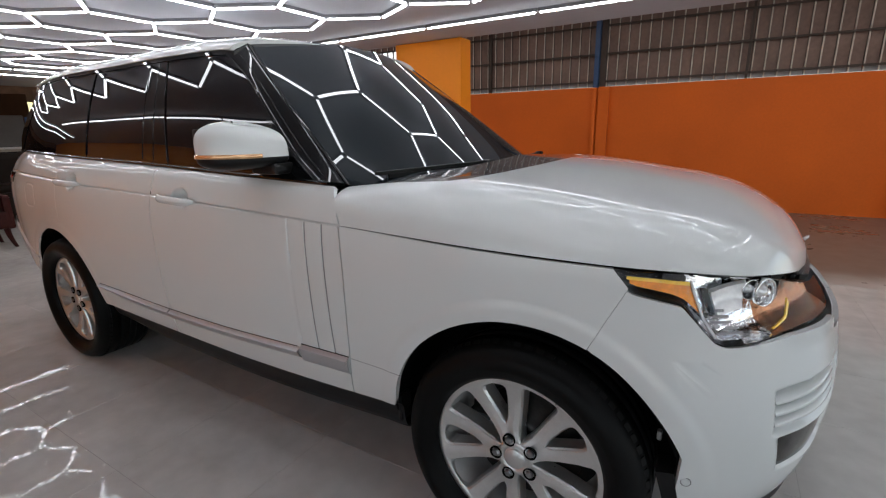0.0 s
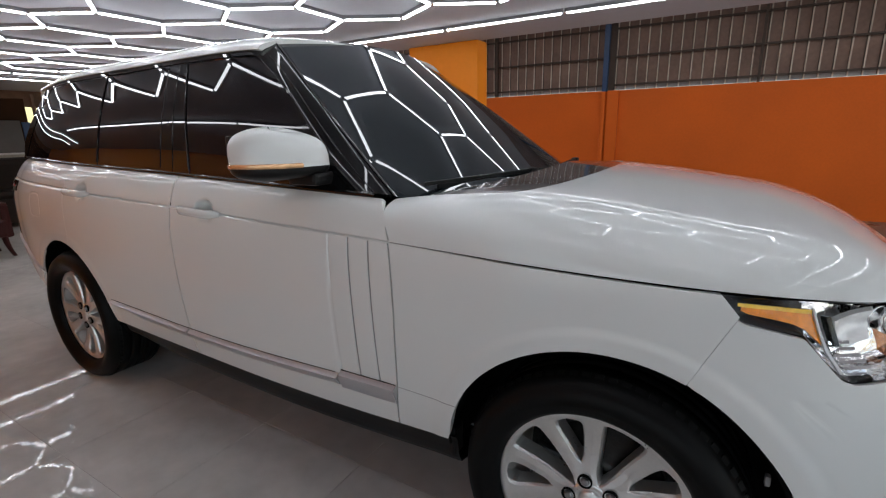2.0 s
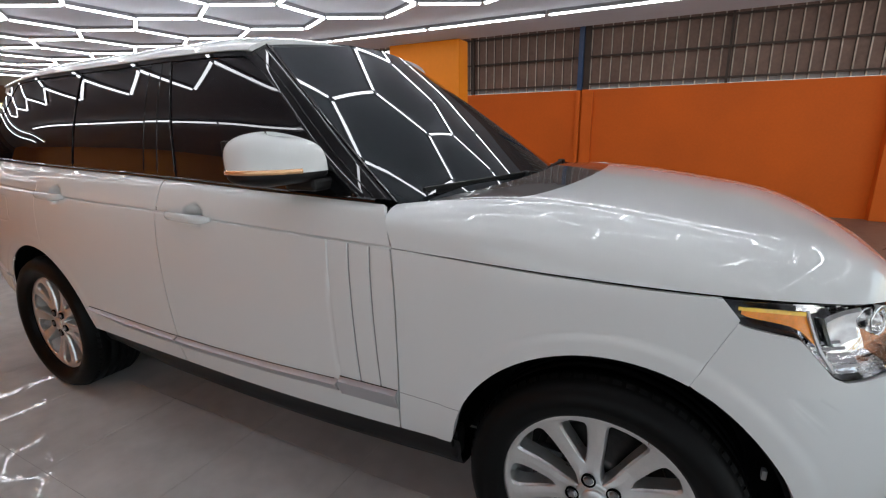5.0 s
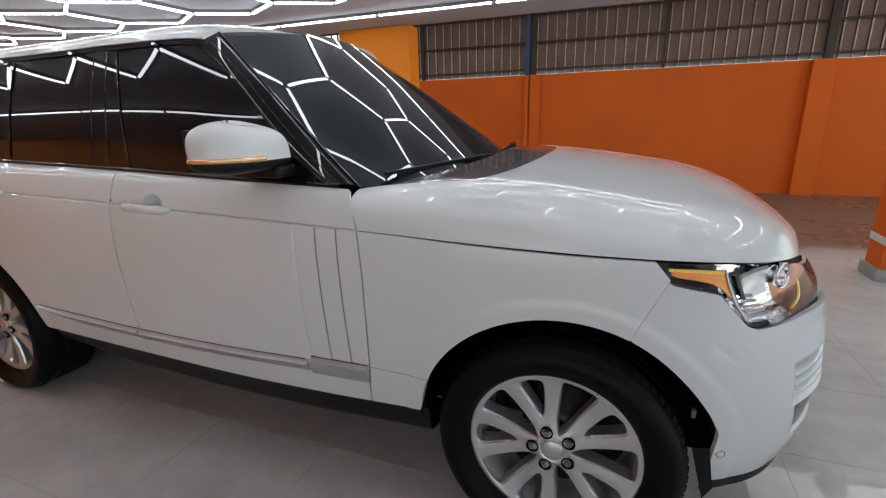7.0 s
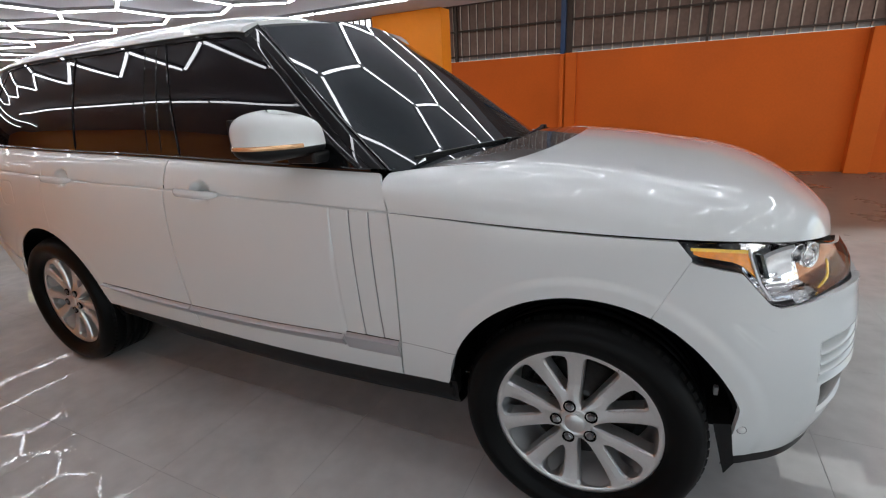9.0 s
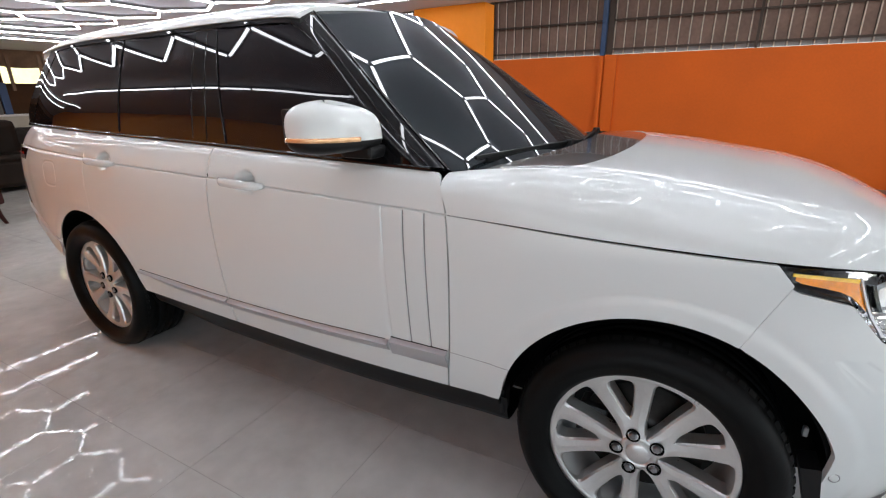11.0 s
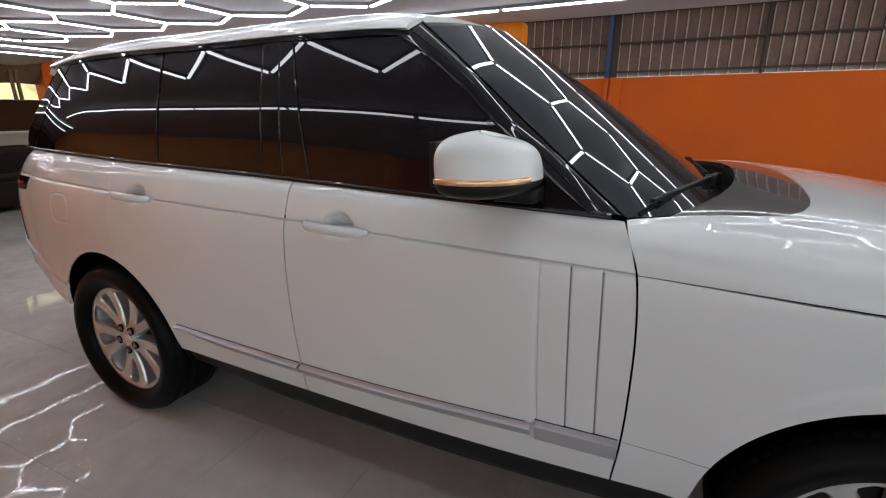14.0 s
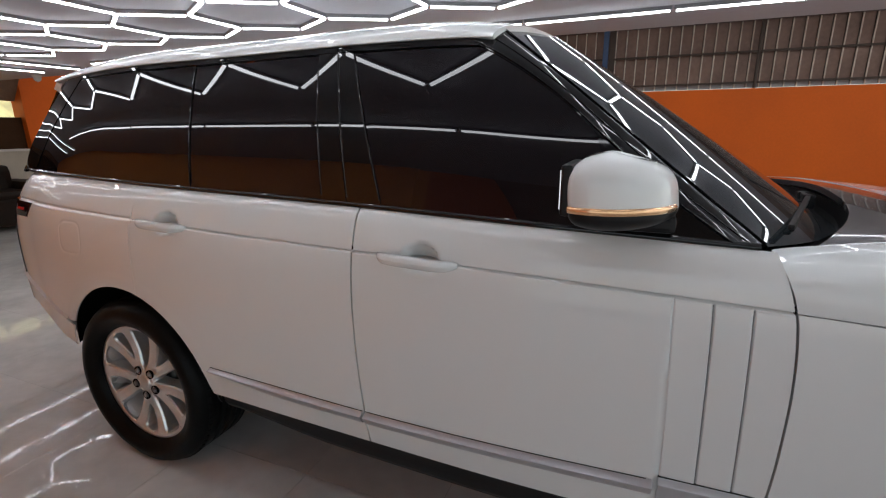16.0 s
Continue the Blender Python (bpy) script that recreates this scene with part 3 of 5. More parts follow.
    sheet("light_strip", pts, RED_LENS, lamp, "bright red strip", fold=0.004)
    pts, *_ = skin(side, seam([(0.7, -3.93), (1.3, -3.93)]), seam([(0.7, -3.752), (1.0, -3.766), (1.15, -3.75)]), lambda s: 0.75 + 0 * s, lambda s: 1.146 + 0 * s, 14, 20, out=lambda s, z: 0.004 + 0 * s)
    sheet("tail_lamp_corner", pts, SMOKED, car, "smoked upright tail lamp", fold=0.015)
    # Mouldings along the doors.
    strip(side, "door_moulding", (-1.753, -0.885), lambda a: float(curve(STRIP_TOP, a)) - 0.045, lambda a: float(curve(STRIP_TOP, a)), 0.019, SILVER_TRIM, door, "silver moulding along the door's foot")
    strip(side, "door_moulding", (-0.872, -0.64), 0.502, 0.572, 0.017, SILVER_TRIM, door, "broad silver end of the moulding", n=16, face=0.82)
    strip(side, "door_moulding", (-2.45, -1.765), lambda a: float(curve(STRIP_TOP, a)) - 0.044 + 0.02 * float(ease(-2.1, -2.46, a)), lambda a: float(curve(STRIP_TOP, a)), 0.019, SILVER_TRIM, rdoor, "silver moulding along the door's foot")
    # Thin black strips stand in for the shadow gap above the mouldings.
    for xs, owner in (((-1.753, -0.9), door), ((-2.45, -1.765), rdoor)):
        strip(side, "moulding_shadow_line", xs, lambda a: float(curve(STRIP_TOP, a)) - 0.001, lambda a: float(curve(STRIP_TOP, a)) + 0.0015, 0.003, BLACK_PLASTIC, owner, "thin black strip in place of the moulding's shadow gap")
    strip(side, "moulding_shadow_line", (-0.872, -0.64), 0.571, 0.5735, 0.003, BLACK_PLASTIC, door, "thin black strip in place of the moulding's shadow gap", n=16)
    # Black sill.
    pts = np.zeros((60, 8, 3))
    for k, (dz, w) in enumerate([(0.0, -0.012), (-0.01, -0.02), (-0.03, -0.026), (-0.06, -0.03), (-0.09, -0.036), (-0.115, -0.05), (-0.125, -0.09), (-0.12, -0.25)]):
        xs = np.linspace(-2.5, -0.43, 60)
        z = foot(xs) + 0.006 + dz + 0.03 * ease(-1.9, -2.45, xs) * (dz < -0.05)
        a, ww, _ = side_point(arc_of(xs), np.full(60, 0.44))
        pts[:, k] = np.stack([xs, side * (ww + w), z], -1)
    sheet("sill", pts, BLACK_PLASTIC, car, "black plastic sill", hub=(-1.5, 0, 0.6))
    # White foot of the rear door below its moulding ends above the sill; chrome-edged black belt line.
    xs = np.linspace(-3.78, -0.72, 90)
    pts = np.zeros((90, 5, 3))
    for k, (dz, dw) in enumerate([(-0.005, -0.004), (-0.003, 0.002), (0.003, 0.003), (0.01, 0.0), (0.012, -0.012)]):
        _, ww, _ = side_point(arc_of(xs), belt(xs))
        pts[:, k] = np.stack([xs, side * (ww + 0.008 + dw), belt(xs) + dz], -1)
    sheet("belt_moulding", pts, GLOSS_BLACK, car, "gloss black moulding below the windows", hub=(-2, 0, 1.0))

    # Glass house: panes, posts and the black roof frame.
    edge_a, edge_b, edge_c, edge_d = (lambda f: -1.92 - 0.105 * f), (lambda f: -1.825 - 0.125 * f), (lambda f: -1.70 - 0.19 * f), (lambda f: -2.525 - 0.08 * f)
    pane(side, "side_window", edge_c, front_pillar_x, 0.02, 0.95, TINTED, door, "dark tinted window")
    pane(side, "side_window", edge_d, edge_a, 0.02, 0.95, TINTED, rdoor, "dark tinted window")
    pane(side, "quarter_window", lambda f: -3.70 + 0.34 * f, lambda f: edge_d(f) - 0.055, 0.02, 0.95, TINTED, car, "dark tinted rear side window")
    pane(side, "window_post", lambda f: edge_b(f) + 0.002, edge_c, 0.0, 0.965, GLOSS_BLACK, door, "gloss black window post", out=0.003, nu=8)
    pane(side, "window_post", edge_a, lambda f: edge_b(f) - 0.002, 0.0, 0.965, GLOSS_BLACK, rdoor, "gloss black window post", out=0.003, nu=8)
    pane(side, "window_post", lambda f: edge_d(f) - 0.055, edge_d, 0.0, 0.965, GLOSS_BLACK, rdoor, "gloss black window post", out=0.002, nu=8)
    for line, owner in ((edge_a, rdoor), (lambda f: edge_b(f) + 0.004, door), (edge_c, door), (edge_d, rdoor)):
        f = np.linspace(0.05, 0.95, 24)
        gw, gz = glass_w(line(f), f)
        bead = np.zeros((24, 9, 3))
        for k in range(9):
            q = 2 * math.pi * k / 8
            bead[:, k] = np.stack([line(f) + 0.003 * math.sin(q), side * (gw + 0.003 + 0.003 * math.cos(q)), gz], -1)
        sheet("window_seal", bead, GLOSS_BLACK, owner, "thin gloss black window seal", hub=(-1.9, side * 0.8, 1.45))
    pane(side, "rear_post", lambda f: -3.86 + 0.36 * f, lambda f: -3.69 + 0.33 * f, 0.0, 1.0, GLOSS_BLACK, car, "gloss black rear post", out=0.002, nu=8)
    pane(side, "window_frame", lambda f: -3.36 + 0 * f, lambda f: front_pillar_x(f), 0.96, 1.0, GLOSS_BLACK, car, "gloss black frame above the windows", out=0.005, nu=60, nv=6)
    # The raked front post, in two steps, with a seal along the windscreen.
    f = np.linspace(0, 1, 30)
    ax = front_pillar_x(f)
    aw, az = glass_w(ax, f * 0.985)
    bx, bw, bz = screen_edge(f)
    pts = np.zeros((30, 7, 3))
    for k, (g, o) in enumerate([(0, 0.004), (0.12, 0.010), (0.3, 0.0125), (0.5, 0.0135), (0.7, 0.0135), (0.9, 0.011), (1.0, -0.002)]):
        pts[:, k] = np.stack([ax + (bx - ax) * g, side * (aw + (bw - aw) * g + o * 0.8), az + (bz - az) * g + o * 0.7], -1)
    sheet("front_post", pts, GLOSS_BLACK, car, "raked gloss black front post", fold=0.012, hub=(-1.5, 0, 1.2))
    for g, o in ((0.05, 0.009), (0.42, 0.0135), (0.92, 0.012)):
        bead = np.zeros((30, 7, 3))
        for k in range(7):
            q = 2 * math.pi * k / 6
            bead[:, k] = np.stack([ax + (bx - ax) * g, side * (aw + (bw - aw) * g + o * 0.8 + 0.0022 * math.cos(q)), az + (bz - az) * g + o * 0.7 + 0.0022 * math.sin(q)], -1)
        sheet("post_seal", bead, GLOSS_BLACK, car, "thin gloss black seal", hub=(-1.5, 0, 1.2))
    pane(side, "mirror_triangle", lambda f: np.minimum(-1.0 - 0.2 * f, front_pillar_x(f) - 0.004), front_pillar_x, 0.0, 0.56, SATIN_BLACK, door, "black corner panel behind the mirror", out=0.003, nu=10, nv=16)
    SIDES[side] = (wing, door, rdoor)

# Front bumper: one skin from arch to arch, with louvres and lamp openings at its corners.
LAMP_LOW = [(4.9, 0.992), (5.0, 0.972), (5.03, 0.956), (5.144, 0.933), (5.182, 0.89), (5.222, 0.846), (5.25, 0.834), (5.29, 0.836), (5.343, 0.843), (5.418, 0.854), (5.5, 0.856),
            (5.6, 0.852), (5.67, 0.848), (5.7, 0.8), (6.23, 0.785)]


def lamp_back(s, z):
    """How far the lamps stand back from the bumper's plan, to meet the bonnet's lip."""
    x = plan_x(s)
    return -0.02 * ease(0.45, 0.75, x) - 0.055 * ease(0.86, 1.0, z) * ease(0.25, 0.75, x)


def lamp_low(s):
    kx, ky = np.array(LAMP_LOW).T
    return np.interp(s, kx, ky)


def bumper_left(z):
    dz = np.clip((z - AXLE_Z) / ARCH_R, -1, 1)
    arch = FRONT_X + ARCH_R * np.sqrt(1 - dz ** 2)
    return arc_of(np.where(z < 0.794, np.maximum(np.minimum(arch, 0.424), 0.19), WING_SEAM(z) + 0.0013))


def bumper_out(s, z):
    louvre = ease(5.372, 5.392, s) * ease(0.598, 0.604, z) * ease(0.722, 0.716, z) * ease(5.72, 5.66, s)
    fog = ease(5.388, 5.405, s - (0.58 - z) * 0.28) * ease(0.474, 0.48, z) * ease(0.588, 0.582, z) * ease(5.72, 5.66, s)
    lip = 0.006 * ease(0.80, 0.86, z) * ease(5.3, 5.5, s)
    swell = 0.004 * ease(0.6, 0.78, z) * ease(5.3, 5.6, s)
    return -0.045 * louvre - 0.014 * fog + lip + swell


for side in (-1, 1):
    pts, s, z = skin(side, bumper_left, lambda z: ARC_END + 0 * z, lambda s: 0.335 + 0 * s, lamp_low, 170, 90, out=bumper_out)
    sheet("front_bumper", pts, PAINT, car, fold=0.016, hub=(0, 0, 0.6))
    # Louvre blades.
    for k in range(3):
        zc = 0.626 + 0.03 * k
        pts = np.zeros((24, 6, 3))
        ss = np.linspace(5.378, 5.69, 24)
        for j, (dz, o) in enumerate([(-0.008, -0.04), (-0.009, -0.012), (-0.004, -0.002), (0.004, -0.004), (0.009, -0.02), (0.008, -0.04)]):
            a, w, zz = side_point(ss, np.full(24, zc + dz), o)
            pts[:, j] = np.stack([a, side * w, zz], -1)
        sheet("louvre", pts, PAINT, car, "white bumper louvre", hub=(0, 0, 0.6))
    # Fog lamp opening with a black back.
    pts, *_ = skin(side, lambda z: 5.402 + 0.28 * (0.58 - z), lambda z: 5.69 + 0 * z, lambda s: 0.479 + 0 * s, lambda s: 0.584 + 0 * s, 20, 8, out=lambda s, z: -0.009 + 0 * s)
    sheet("fog_lamp_recess", pts, GLOSS_BLACK, car, "black recess in the bumper", hub=(0, 0, 0.6))
    # Black chin below the bumper.
    pts, *_ = skin(side, lambda z: arc_of(np.full_like(z, 0.427)), lambda z: ARC_END + 0 * z, lambda s: 0.298 + 0 * s, lambda s: 0.338 + 0 * s, 60, 6, out=lambda s, z: -0.003 + 0.012 * (0.338 - z) / 0.04)
    sheet("chin", pts, BLACK_PLASTIC, car, "black plastic chin", hub=(0, 0, 0.6))
    # Parking sensor near the arch.
    a, w, zz = (float(q) for q in side_point(5.186, 0.464))
    at = Matrix.Translation((a, side * w, zz)) @ Euler((0, 0, side * radians(-14) + (math.pi if side < 0 else 0))).to_matrix().to_4x4()
    v, f = lathe([(0.0005, 0.004), (0.0095, 0.004), (0.0108, 0.003), (0.0112, -0.002)], 24)
    ob = link_mesh("parking_sensor", v, f, PAINT, car, "white round parking sensor")
    ob.matrix_local = at
    v, f = lathe([(0.0112, 0.0), (0.0114, 0.0024), (0.0134, 0.0024), (0.0137, -0.002)], 24)
    link_mesh("sensor_ring", v, f, SENSOR_GREY, ob, "grey ring")

    # Headlamp: bright bowl in a black rim, amber indicator, white reflector, ringed projector, brown end, clear cover.
    hood = lambda s: bonnet_edge(plan_x(s)) - 0.004
    ll, lr = (lambda z: arc_of(0.232 + 0.0 * z)), (lambda z: 5.72 + 0 * z)
    low2 = lambda s: np.minimum(lamp_low(np.minimum(s, 5.67)) + 0.003 + 0.045 * ease(5.0, 4.965, s), hood(s) - 0.002)

    def lamp_piece(name, left, right, low, high, nu, nv, out, mat, label, fold=0.006):
        pts, *_ = skin(side, left, right, low, high, nu, nv, out=lambda s, z: lamp_back(s, z) + out(s, z))
        return sheet(name, pts, mat, lamp, label, fold=fold, hub=(0, 0, 0.6))

    pts, s, z = skin(side, ll, lr, low2, hood, 90, 24, out=lambda s, z: lamp_back(s, z) - 0.004 - 0.065 * ease(4.99, 5.16, s) * ease(0.001, 0.018, z - low2(s)) * ease(0.0, 0.012, hood(s) - z))
    mid = (s[:-1, :-1] + s[1:, 1:]) / 2, (z[:-1, :-1] + z[1:, 1:]) / 2
    inside = (mid[1] > low2(mid[0]) + np.where(mid[0] > 5.3, 0.001, 0.005)) & (mid[1] < hood(mid[0]) - 0.02)
    # The brown end puts the orange wall's reflection into the bowl's colour.
    bright, brown = 5.175 + 0.25 * np.maximum(0.94 - mid[1], 0), 5.385 + 0.4 * np.maximum(mid[1] - 0.91, 0)
    slots = np.where(inside & (mid[0] > bright), np.where(mid[0] > brown, 2, 1), 0)
    lamp = sheet("headlamp", pts, [GLOSS_BLACK, LAMP_BOWL, BROWN_REFLECTION], car, "clear headlamp with amber indicator and bright projectors", hub=(0, 0, 0.6), slots=slots)
    # Amber strip that runs forward and turns down along the bright blade.
    lamp_piece("indicator", lambda z: 5.011 + 0 * z, lambda z: 5.166 + 0.036 * ease(0.985, 0.9, z), lambda s: np.interp(s, [5.0, 5.035, 5.125, 5.155, 5.206], [0.993, 0.977, 0.958, 0.945, 0.9]), lambda s: np.interp(s, [5.0, 5.2], [1.003, 0.988]), 30, 10, lambda s, z: -0.008 - 0.01 * ease(5.0, 5.1, s), AMBER, "amber indicator strip", 0.008)
    lamp_piece("light_guide", lambda z: 5.011 + 0 * z, lambda z: 5.164 + 0 * z, lambda s: np.interp(s, [5.0, 5.2], [0.996, 0.978]), lambda s: np.interp(s, [5.0, 5.2], [1.004, 0.988]), 20, 4, lambda s, z: -0.004 - 0.01 * ease(5.0, 5.1, s), AMBER_BRIGHT, "bright yellow light guide")
    # Blade of clear plastic from the indicator's end down to the lamp's foot.
    lamp_piece("lamp_blade", lambda z: np.interp(z, [0.85, 0.9, 0.95, 0.995], [5.228, 5.196, 5.178, 5.163]), lambda z: np.interp(z, [0.85, 0.9, 0.95, 0.995], [5.236, 5.203, 5.184, 5.168]), lambda s: 0.853 + 0 * s, lambda s: 0.994 + 0 * s, 5, 30, lambda s, z: -0.012 + 0 * s, SILVER_TRIM, "bright curved blade beside the indicator")
    for k in range(5):
        zc = 0.858 + 0.0135 * k
        lamp_piece("lamp_fin", lambda z: np.interp(z, [0.85, 0.9, 0.95], [5.25, 5.214, 5.196]), lambda z: 5.305 - 0.012 * k + 0 * z, lambda s: zc + 0 * s, lambda s: zc + 0.006 + 0 * s, 14, 4, lambda s, z: -0.024 - 0.4 * (z - zc), CHROME, "bright fin in the lamp", 0.018)
    lamp_piece("lamp_divider", lambda z: 5.206 + 0.3 * (0.96 - z), lambda z: 5.216 + 0.3 * (0.96 - z), lambda s: 0.908 + 0 * s, lambda s: 0.972 + 0 * s, 4, 10, lambda s, z: -0.02 + 0 * s, GLOSS_BLACK, "black divider beside the main reflector", 0.02)
    # Main reflector: a slanting bright dish with a raised rim.
    lamp_piece("main_reflector", lambda z: 5.226 + 0.3 * (0.955 - z), lambda z: 5.318 + 0.12 * (z - 0.955), lambda s: 0.896 + 0.25 * (s - 5.23), lambda s: 0.958 + 0.22 * (s - 5.22), 20, 16, lambda s, z: -0.04 + 9 * (z - 0.935) ** 2 + 5 * (s - 5.27) ** 2, LAMP_WHITE, "large bright main reflector", 0.014)
    # Ringed projector beside it.
    for cs, cz, r, depth in ((5.39, 0.95, 0.036, -0.03), (5.345, 0.958, 0.026, -0.045)):
        a, w, zz = (float(q) for q in side_point(cs, cz, float(lamp_back(cs, cz)) + depth))
        nx, nw = float(np.interp(cs, ARC, PLAN_NX)), float(np.interp(cs, ARC, PLAN_NW))
        turn = Vector((nx * 0.8 + 0.3, side * nw, -0.05)).to_track_quat("Y", "Z").to_matrix().to_4x4()
        v, f = lathe([(r * 0.97, 0.02), (r * 1.05, 0.026), (r * 1.08, 0.02), (r * 1.04, 0.008), (r * 0.95, 0.006), (r * 0.8, -0.006), (r * 0.62, -0.018)], 40)
        ob = link_mesh("reflector", v, f, CHROME, lamp, "bright ringed reflector bowl")
        ob.matrix_local = Matrix.Translation((a, side * w, zz)) @ turn
        v, f = lathe([(r * 0.6, -0.02), (r * 0.6, 0.0), (r * 0.5, 0.014), (r * 0.3, 0.022), (0.0005, 0.026)], 32)
        ob = link_mesh("projector_lens", v, f, LENS, lamp, "projector lens")
        ob.matrix_local = Matrix.Translation((a, side * w, zz)) @ turn
    lamp_piece("side_reflector", lambda z: 5.385 + 0 * z, lambda z: 5.475 + 0 * z, lambda s: np.interp(s, [5.385, 5.44, 5.475], [0.867, 0.884, 0.915]), lambda s: np.interp(s, [5.385, 5.44, 5.475], [0.87, 0.89, 0.925]), 24, 4, lambda s, z: -0.006 + 0 * s, AMBER_BRIGHT, "narrow amber side reflector")
    lamp_piece("lamp_cover", ll, lr, low2, hood, 60, 16, lambda s, z: 0.002 + 0.004 * ease(5.0, 5.2, s), CLEAR, "clear plastic cover", 0.0).visible_shadow = False

# The grille between the lamps: a dark frame with bars.
for side in (-1, 1):
    pts, *_ = skin(side, lambda z: 5.725 + 0 * z, lambda z: ARC_END + 0 * z, lambda s: 0.755 + 0 * s, lambda s: np.maximum(bonnet_edge(plan_x(s)) - 0.008, 0.93), 24, 12, out=lambda s, z: -0.085 - 0.02 * (z < 0.9))
    sheet("grille", pts, BLACK_PLASTIC, car, "dark front grille", hub=(0, 0, 0.6))
    for k in range(4):
        pts, *_ = skin(side, lambda z: 5.735 + 0 * z, lambda z: ARC_END + 0 * z, lambda s: 0.915 + 0.016 * k * 0.5 + 0 * s, lambda s: 0.921 + 0.008 * k + 0 * s, 20, 4, out=lambda s, z: -0.066 - 0.01 * k + 0 * s)
        sheet("grille_bar", pts, GREY_METAL, car, "grey grille bar", fold=0.01, hub=(0, 0, 0.6))

# Rear bumper and tailgate skin.
for side in (-1, 1):
    blow = lambda s: np.interp(plan_x(s), [-4.06, -3.7, -3.6, -3.46, -3.36], [0.62, 0.65, 0.59, 0.512, 0.485])
    btop = lambda s: np.interp(plan_x(s), [-4.06, -3.8, -3.6, -3.372, -3.3], [0.79, 0.783, 0.71, 0.61, 0.58])

    def bumper_right(z):
        dz = np.clip((z - AXLE_Z) / ARCH_R, -1, 1)
        return arc_of(REAR_X - ARCH_R * np.sqrt(1 - dz ** 2) - 0.002)
    pts, *_ = skin(side, lambda z: 0 * z, bumper_right, blow, btop, 70, 20, out=lambda s, z: 0.004 + 0 * s)
    sheet("rear_bumper", pts, PAINT, car, fold=0.005)
    strip(side, "bumper_moulding", (-3.86, -3.365), lambda a: float(np.interp(a, [-3.86, -3.711, -3.344], [0.79, 0.742, 0.592])), lambda a: float(np.interp(a, [-3.86, -3.711, -3.344], [0.818, 0.768, 0.618])), 0.01, SILVER_TRIM, car, "silver moulding above the rear bumper")
    pts, *_ = skin(side, lambda z: 0 * z, seam([(0.5, -3.97), (1.3, -3.935)]), lambda s: 0.756 + 0 * s, lambda s: 1.262 + 0 * s, 20, 20)
    sheet("tailgate", pts, PAINT, car, fold=0.016)
    pts, *_ = skin(side, seam([(1.1, -3.935), (1.3, -3.935)]), seam([(1.1, -3.742), (1.3, -3.725)]), lambda s: 1.15 + 0 * s, lambda s: 1.266 + 0 * s, 16, 10, out=lambda s, z: -0.0025 + 0 * s)
    sheet("rear_corner", pts, PAINT, car, fold=0.016)
    pts, *_ = skin(side, lambda z: 0 * z, seam([(0.2, -3.6), (0.5, -3.58)]), lambda s: 0.36 + 0 * s, lambda s: blow(s) + 0.004, 40, 6, out=lambda s, z: -0.1 + 0 * s)
    sheet("rear_valance", pts, BLACK_PLASTIC, car, "black rear valance")

# Dark inside: underbody, arch liners, cabin.
boxed("underbody", (-3.7, -0.63, 0.26), (0.6, 0.63, 1.0), LINER, car, "black underbody", bevel=0.05)
boxed("side_liner", (-2.42, -0.85, 0.36), (-0.46, 0.85, 1.0), LINER, car, "black inner side of the doors", bevel=0.02)
boxed("front_liner", (0.44, -0.6, 0.34), (0.6, 0.6, 0.8), LINER, car, "black inside of the nose", bevel=0.02)
boxed("rear_liner", (-3.72, -0.8, 0.66), (-3.45, 0.8, 1.0), LINER, car, "black inside of the tail", bevel=0.02)
for side in (-1, 1):
    for cx in (FRONT_X, REAR_X):
        v, f = [], []
        n = 40
        for k in range(n):
            a = math.pi * (-0.02 + (1.04 if cx == FRONT_X else 0.95) * k / (n - 1))
            for r, yy in ((0.452, 0.948), (0.462, 0.93), (0.47, 0.8), (0.47, 0.6), (0.1, 0.6)):
                skin_w = float(side_point(arc_of(cx + r * math.cos(a)), max(AXLE_Z + r * math.sin(a), 0.34))[1]) - 0.012
                v.append((cx + r * math.cos(a), side * min(yy, skin_w), AXLE_Z + r * math.sin(a)))
        for k in range(n - 1):
            f += [(k * 5 + j, k * 5 + j + 1, k * 5 + j + 6, k * 5 + j + 5) for j in range(4)]
        link_mesh("arch_liner", v, f, LINER, car, "black arch liner")
# Mud flaps behind and ahead of the front arch.
for side in (-1, 1):
    boxed("arch_flap", (-0.462, side * 0.875 - 0.03, 0.345), (-0.44, side * 0.875 + 0.03, 0.45), BLACK_PLASTIC, car, "black arch edge", bevel=0.01)
    fy = side * 0.85
    v = [(0.385, fy + d, 0.47) for d in (-0.04, 0.04)] + [(0.436, fy + d, 0.275) for d in (-0.008, 0.008)] + [(0.456, fy + d, 0.33) for d in (-0.02, 0.02)] + [(0.43, fy + d, 0.48) for d in (-0.04, 0.04)]
    link_mesh("arch_flap", v, [(0, 2, 4, 6), (1, 7, 5, 3), (0, 1, 3, 2), (2, 3, 5, 4), (4, 5, 7, 6), (6, 7, 1, 0)], BLACK_PLASTIC, car, "black pointed arch flap", smooth=False)

    boxed("arch_clip", (0.378, fy - 0.012, 0.548), (0.39, fy + 0.006, 0.574), SENSOR_GREY, car, "small grey clip inside the arch", bevel=0.003)


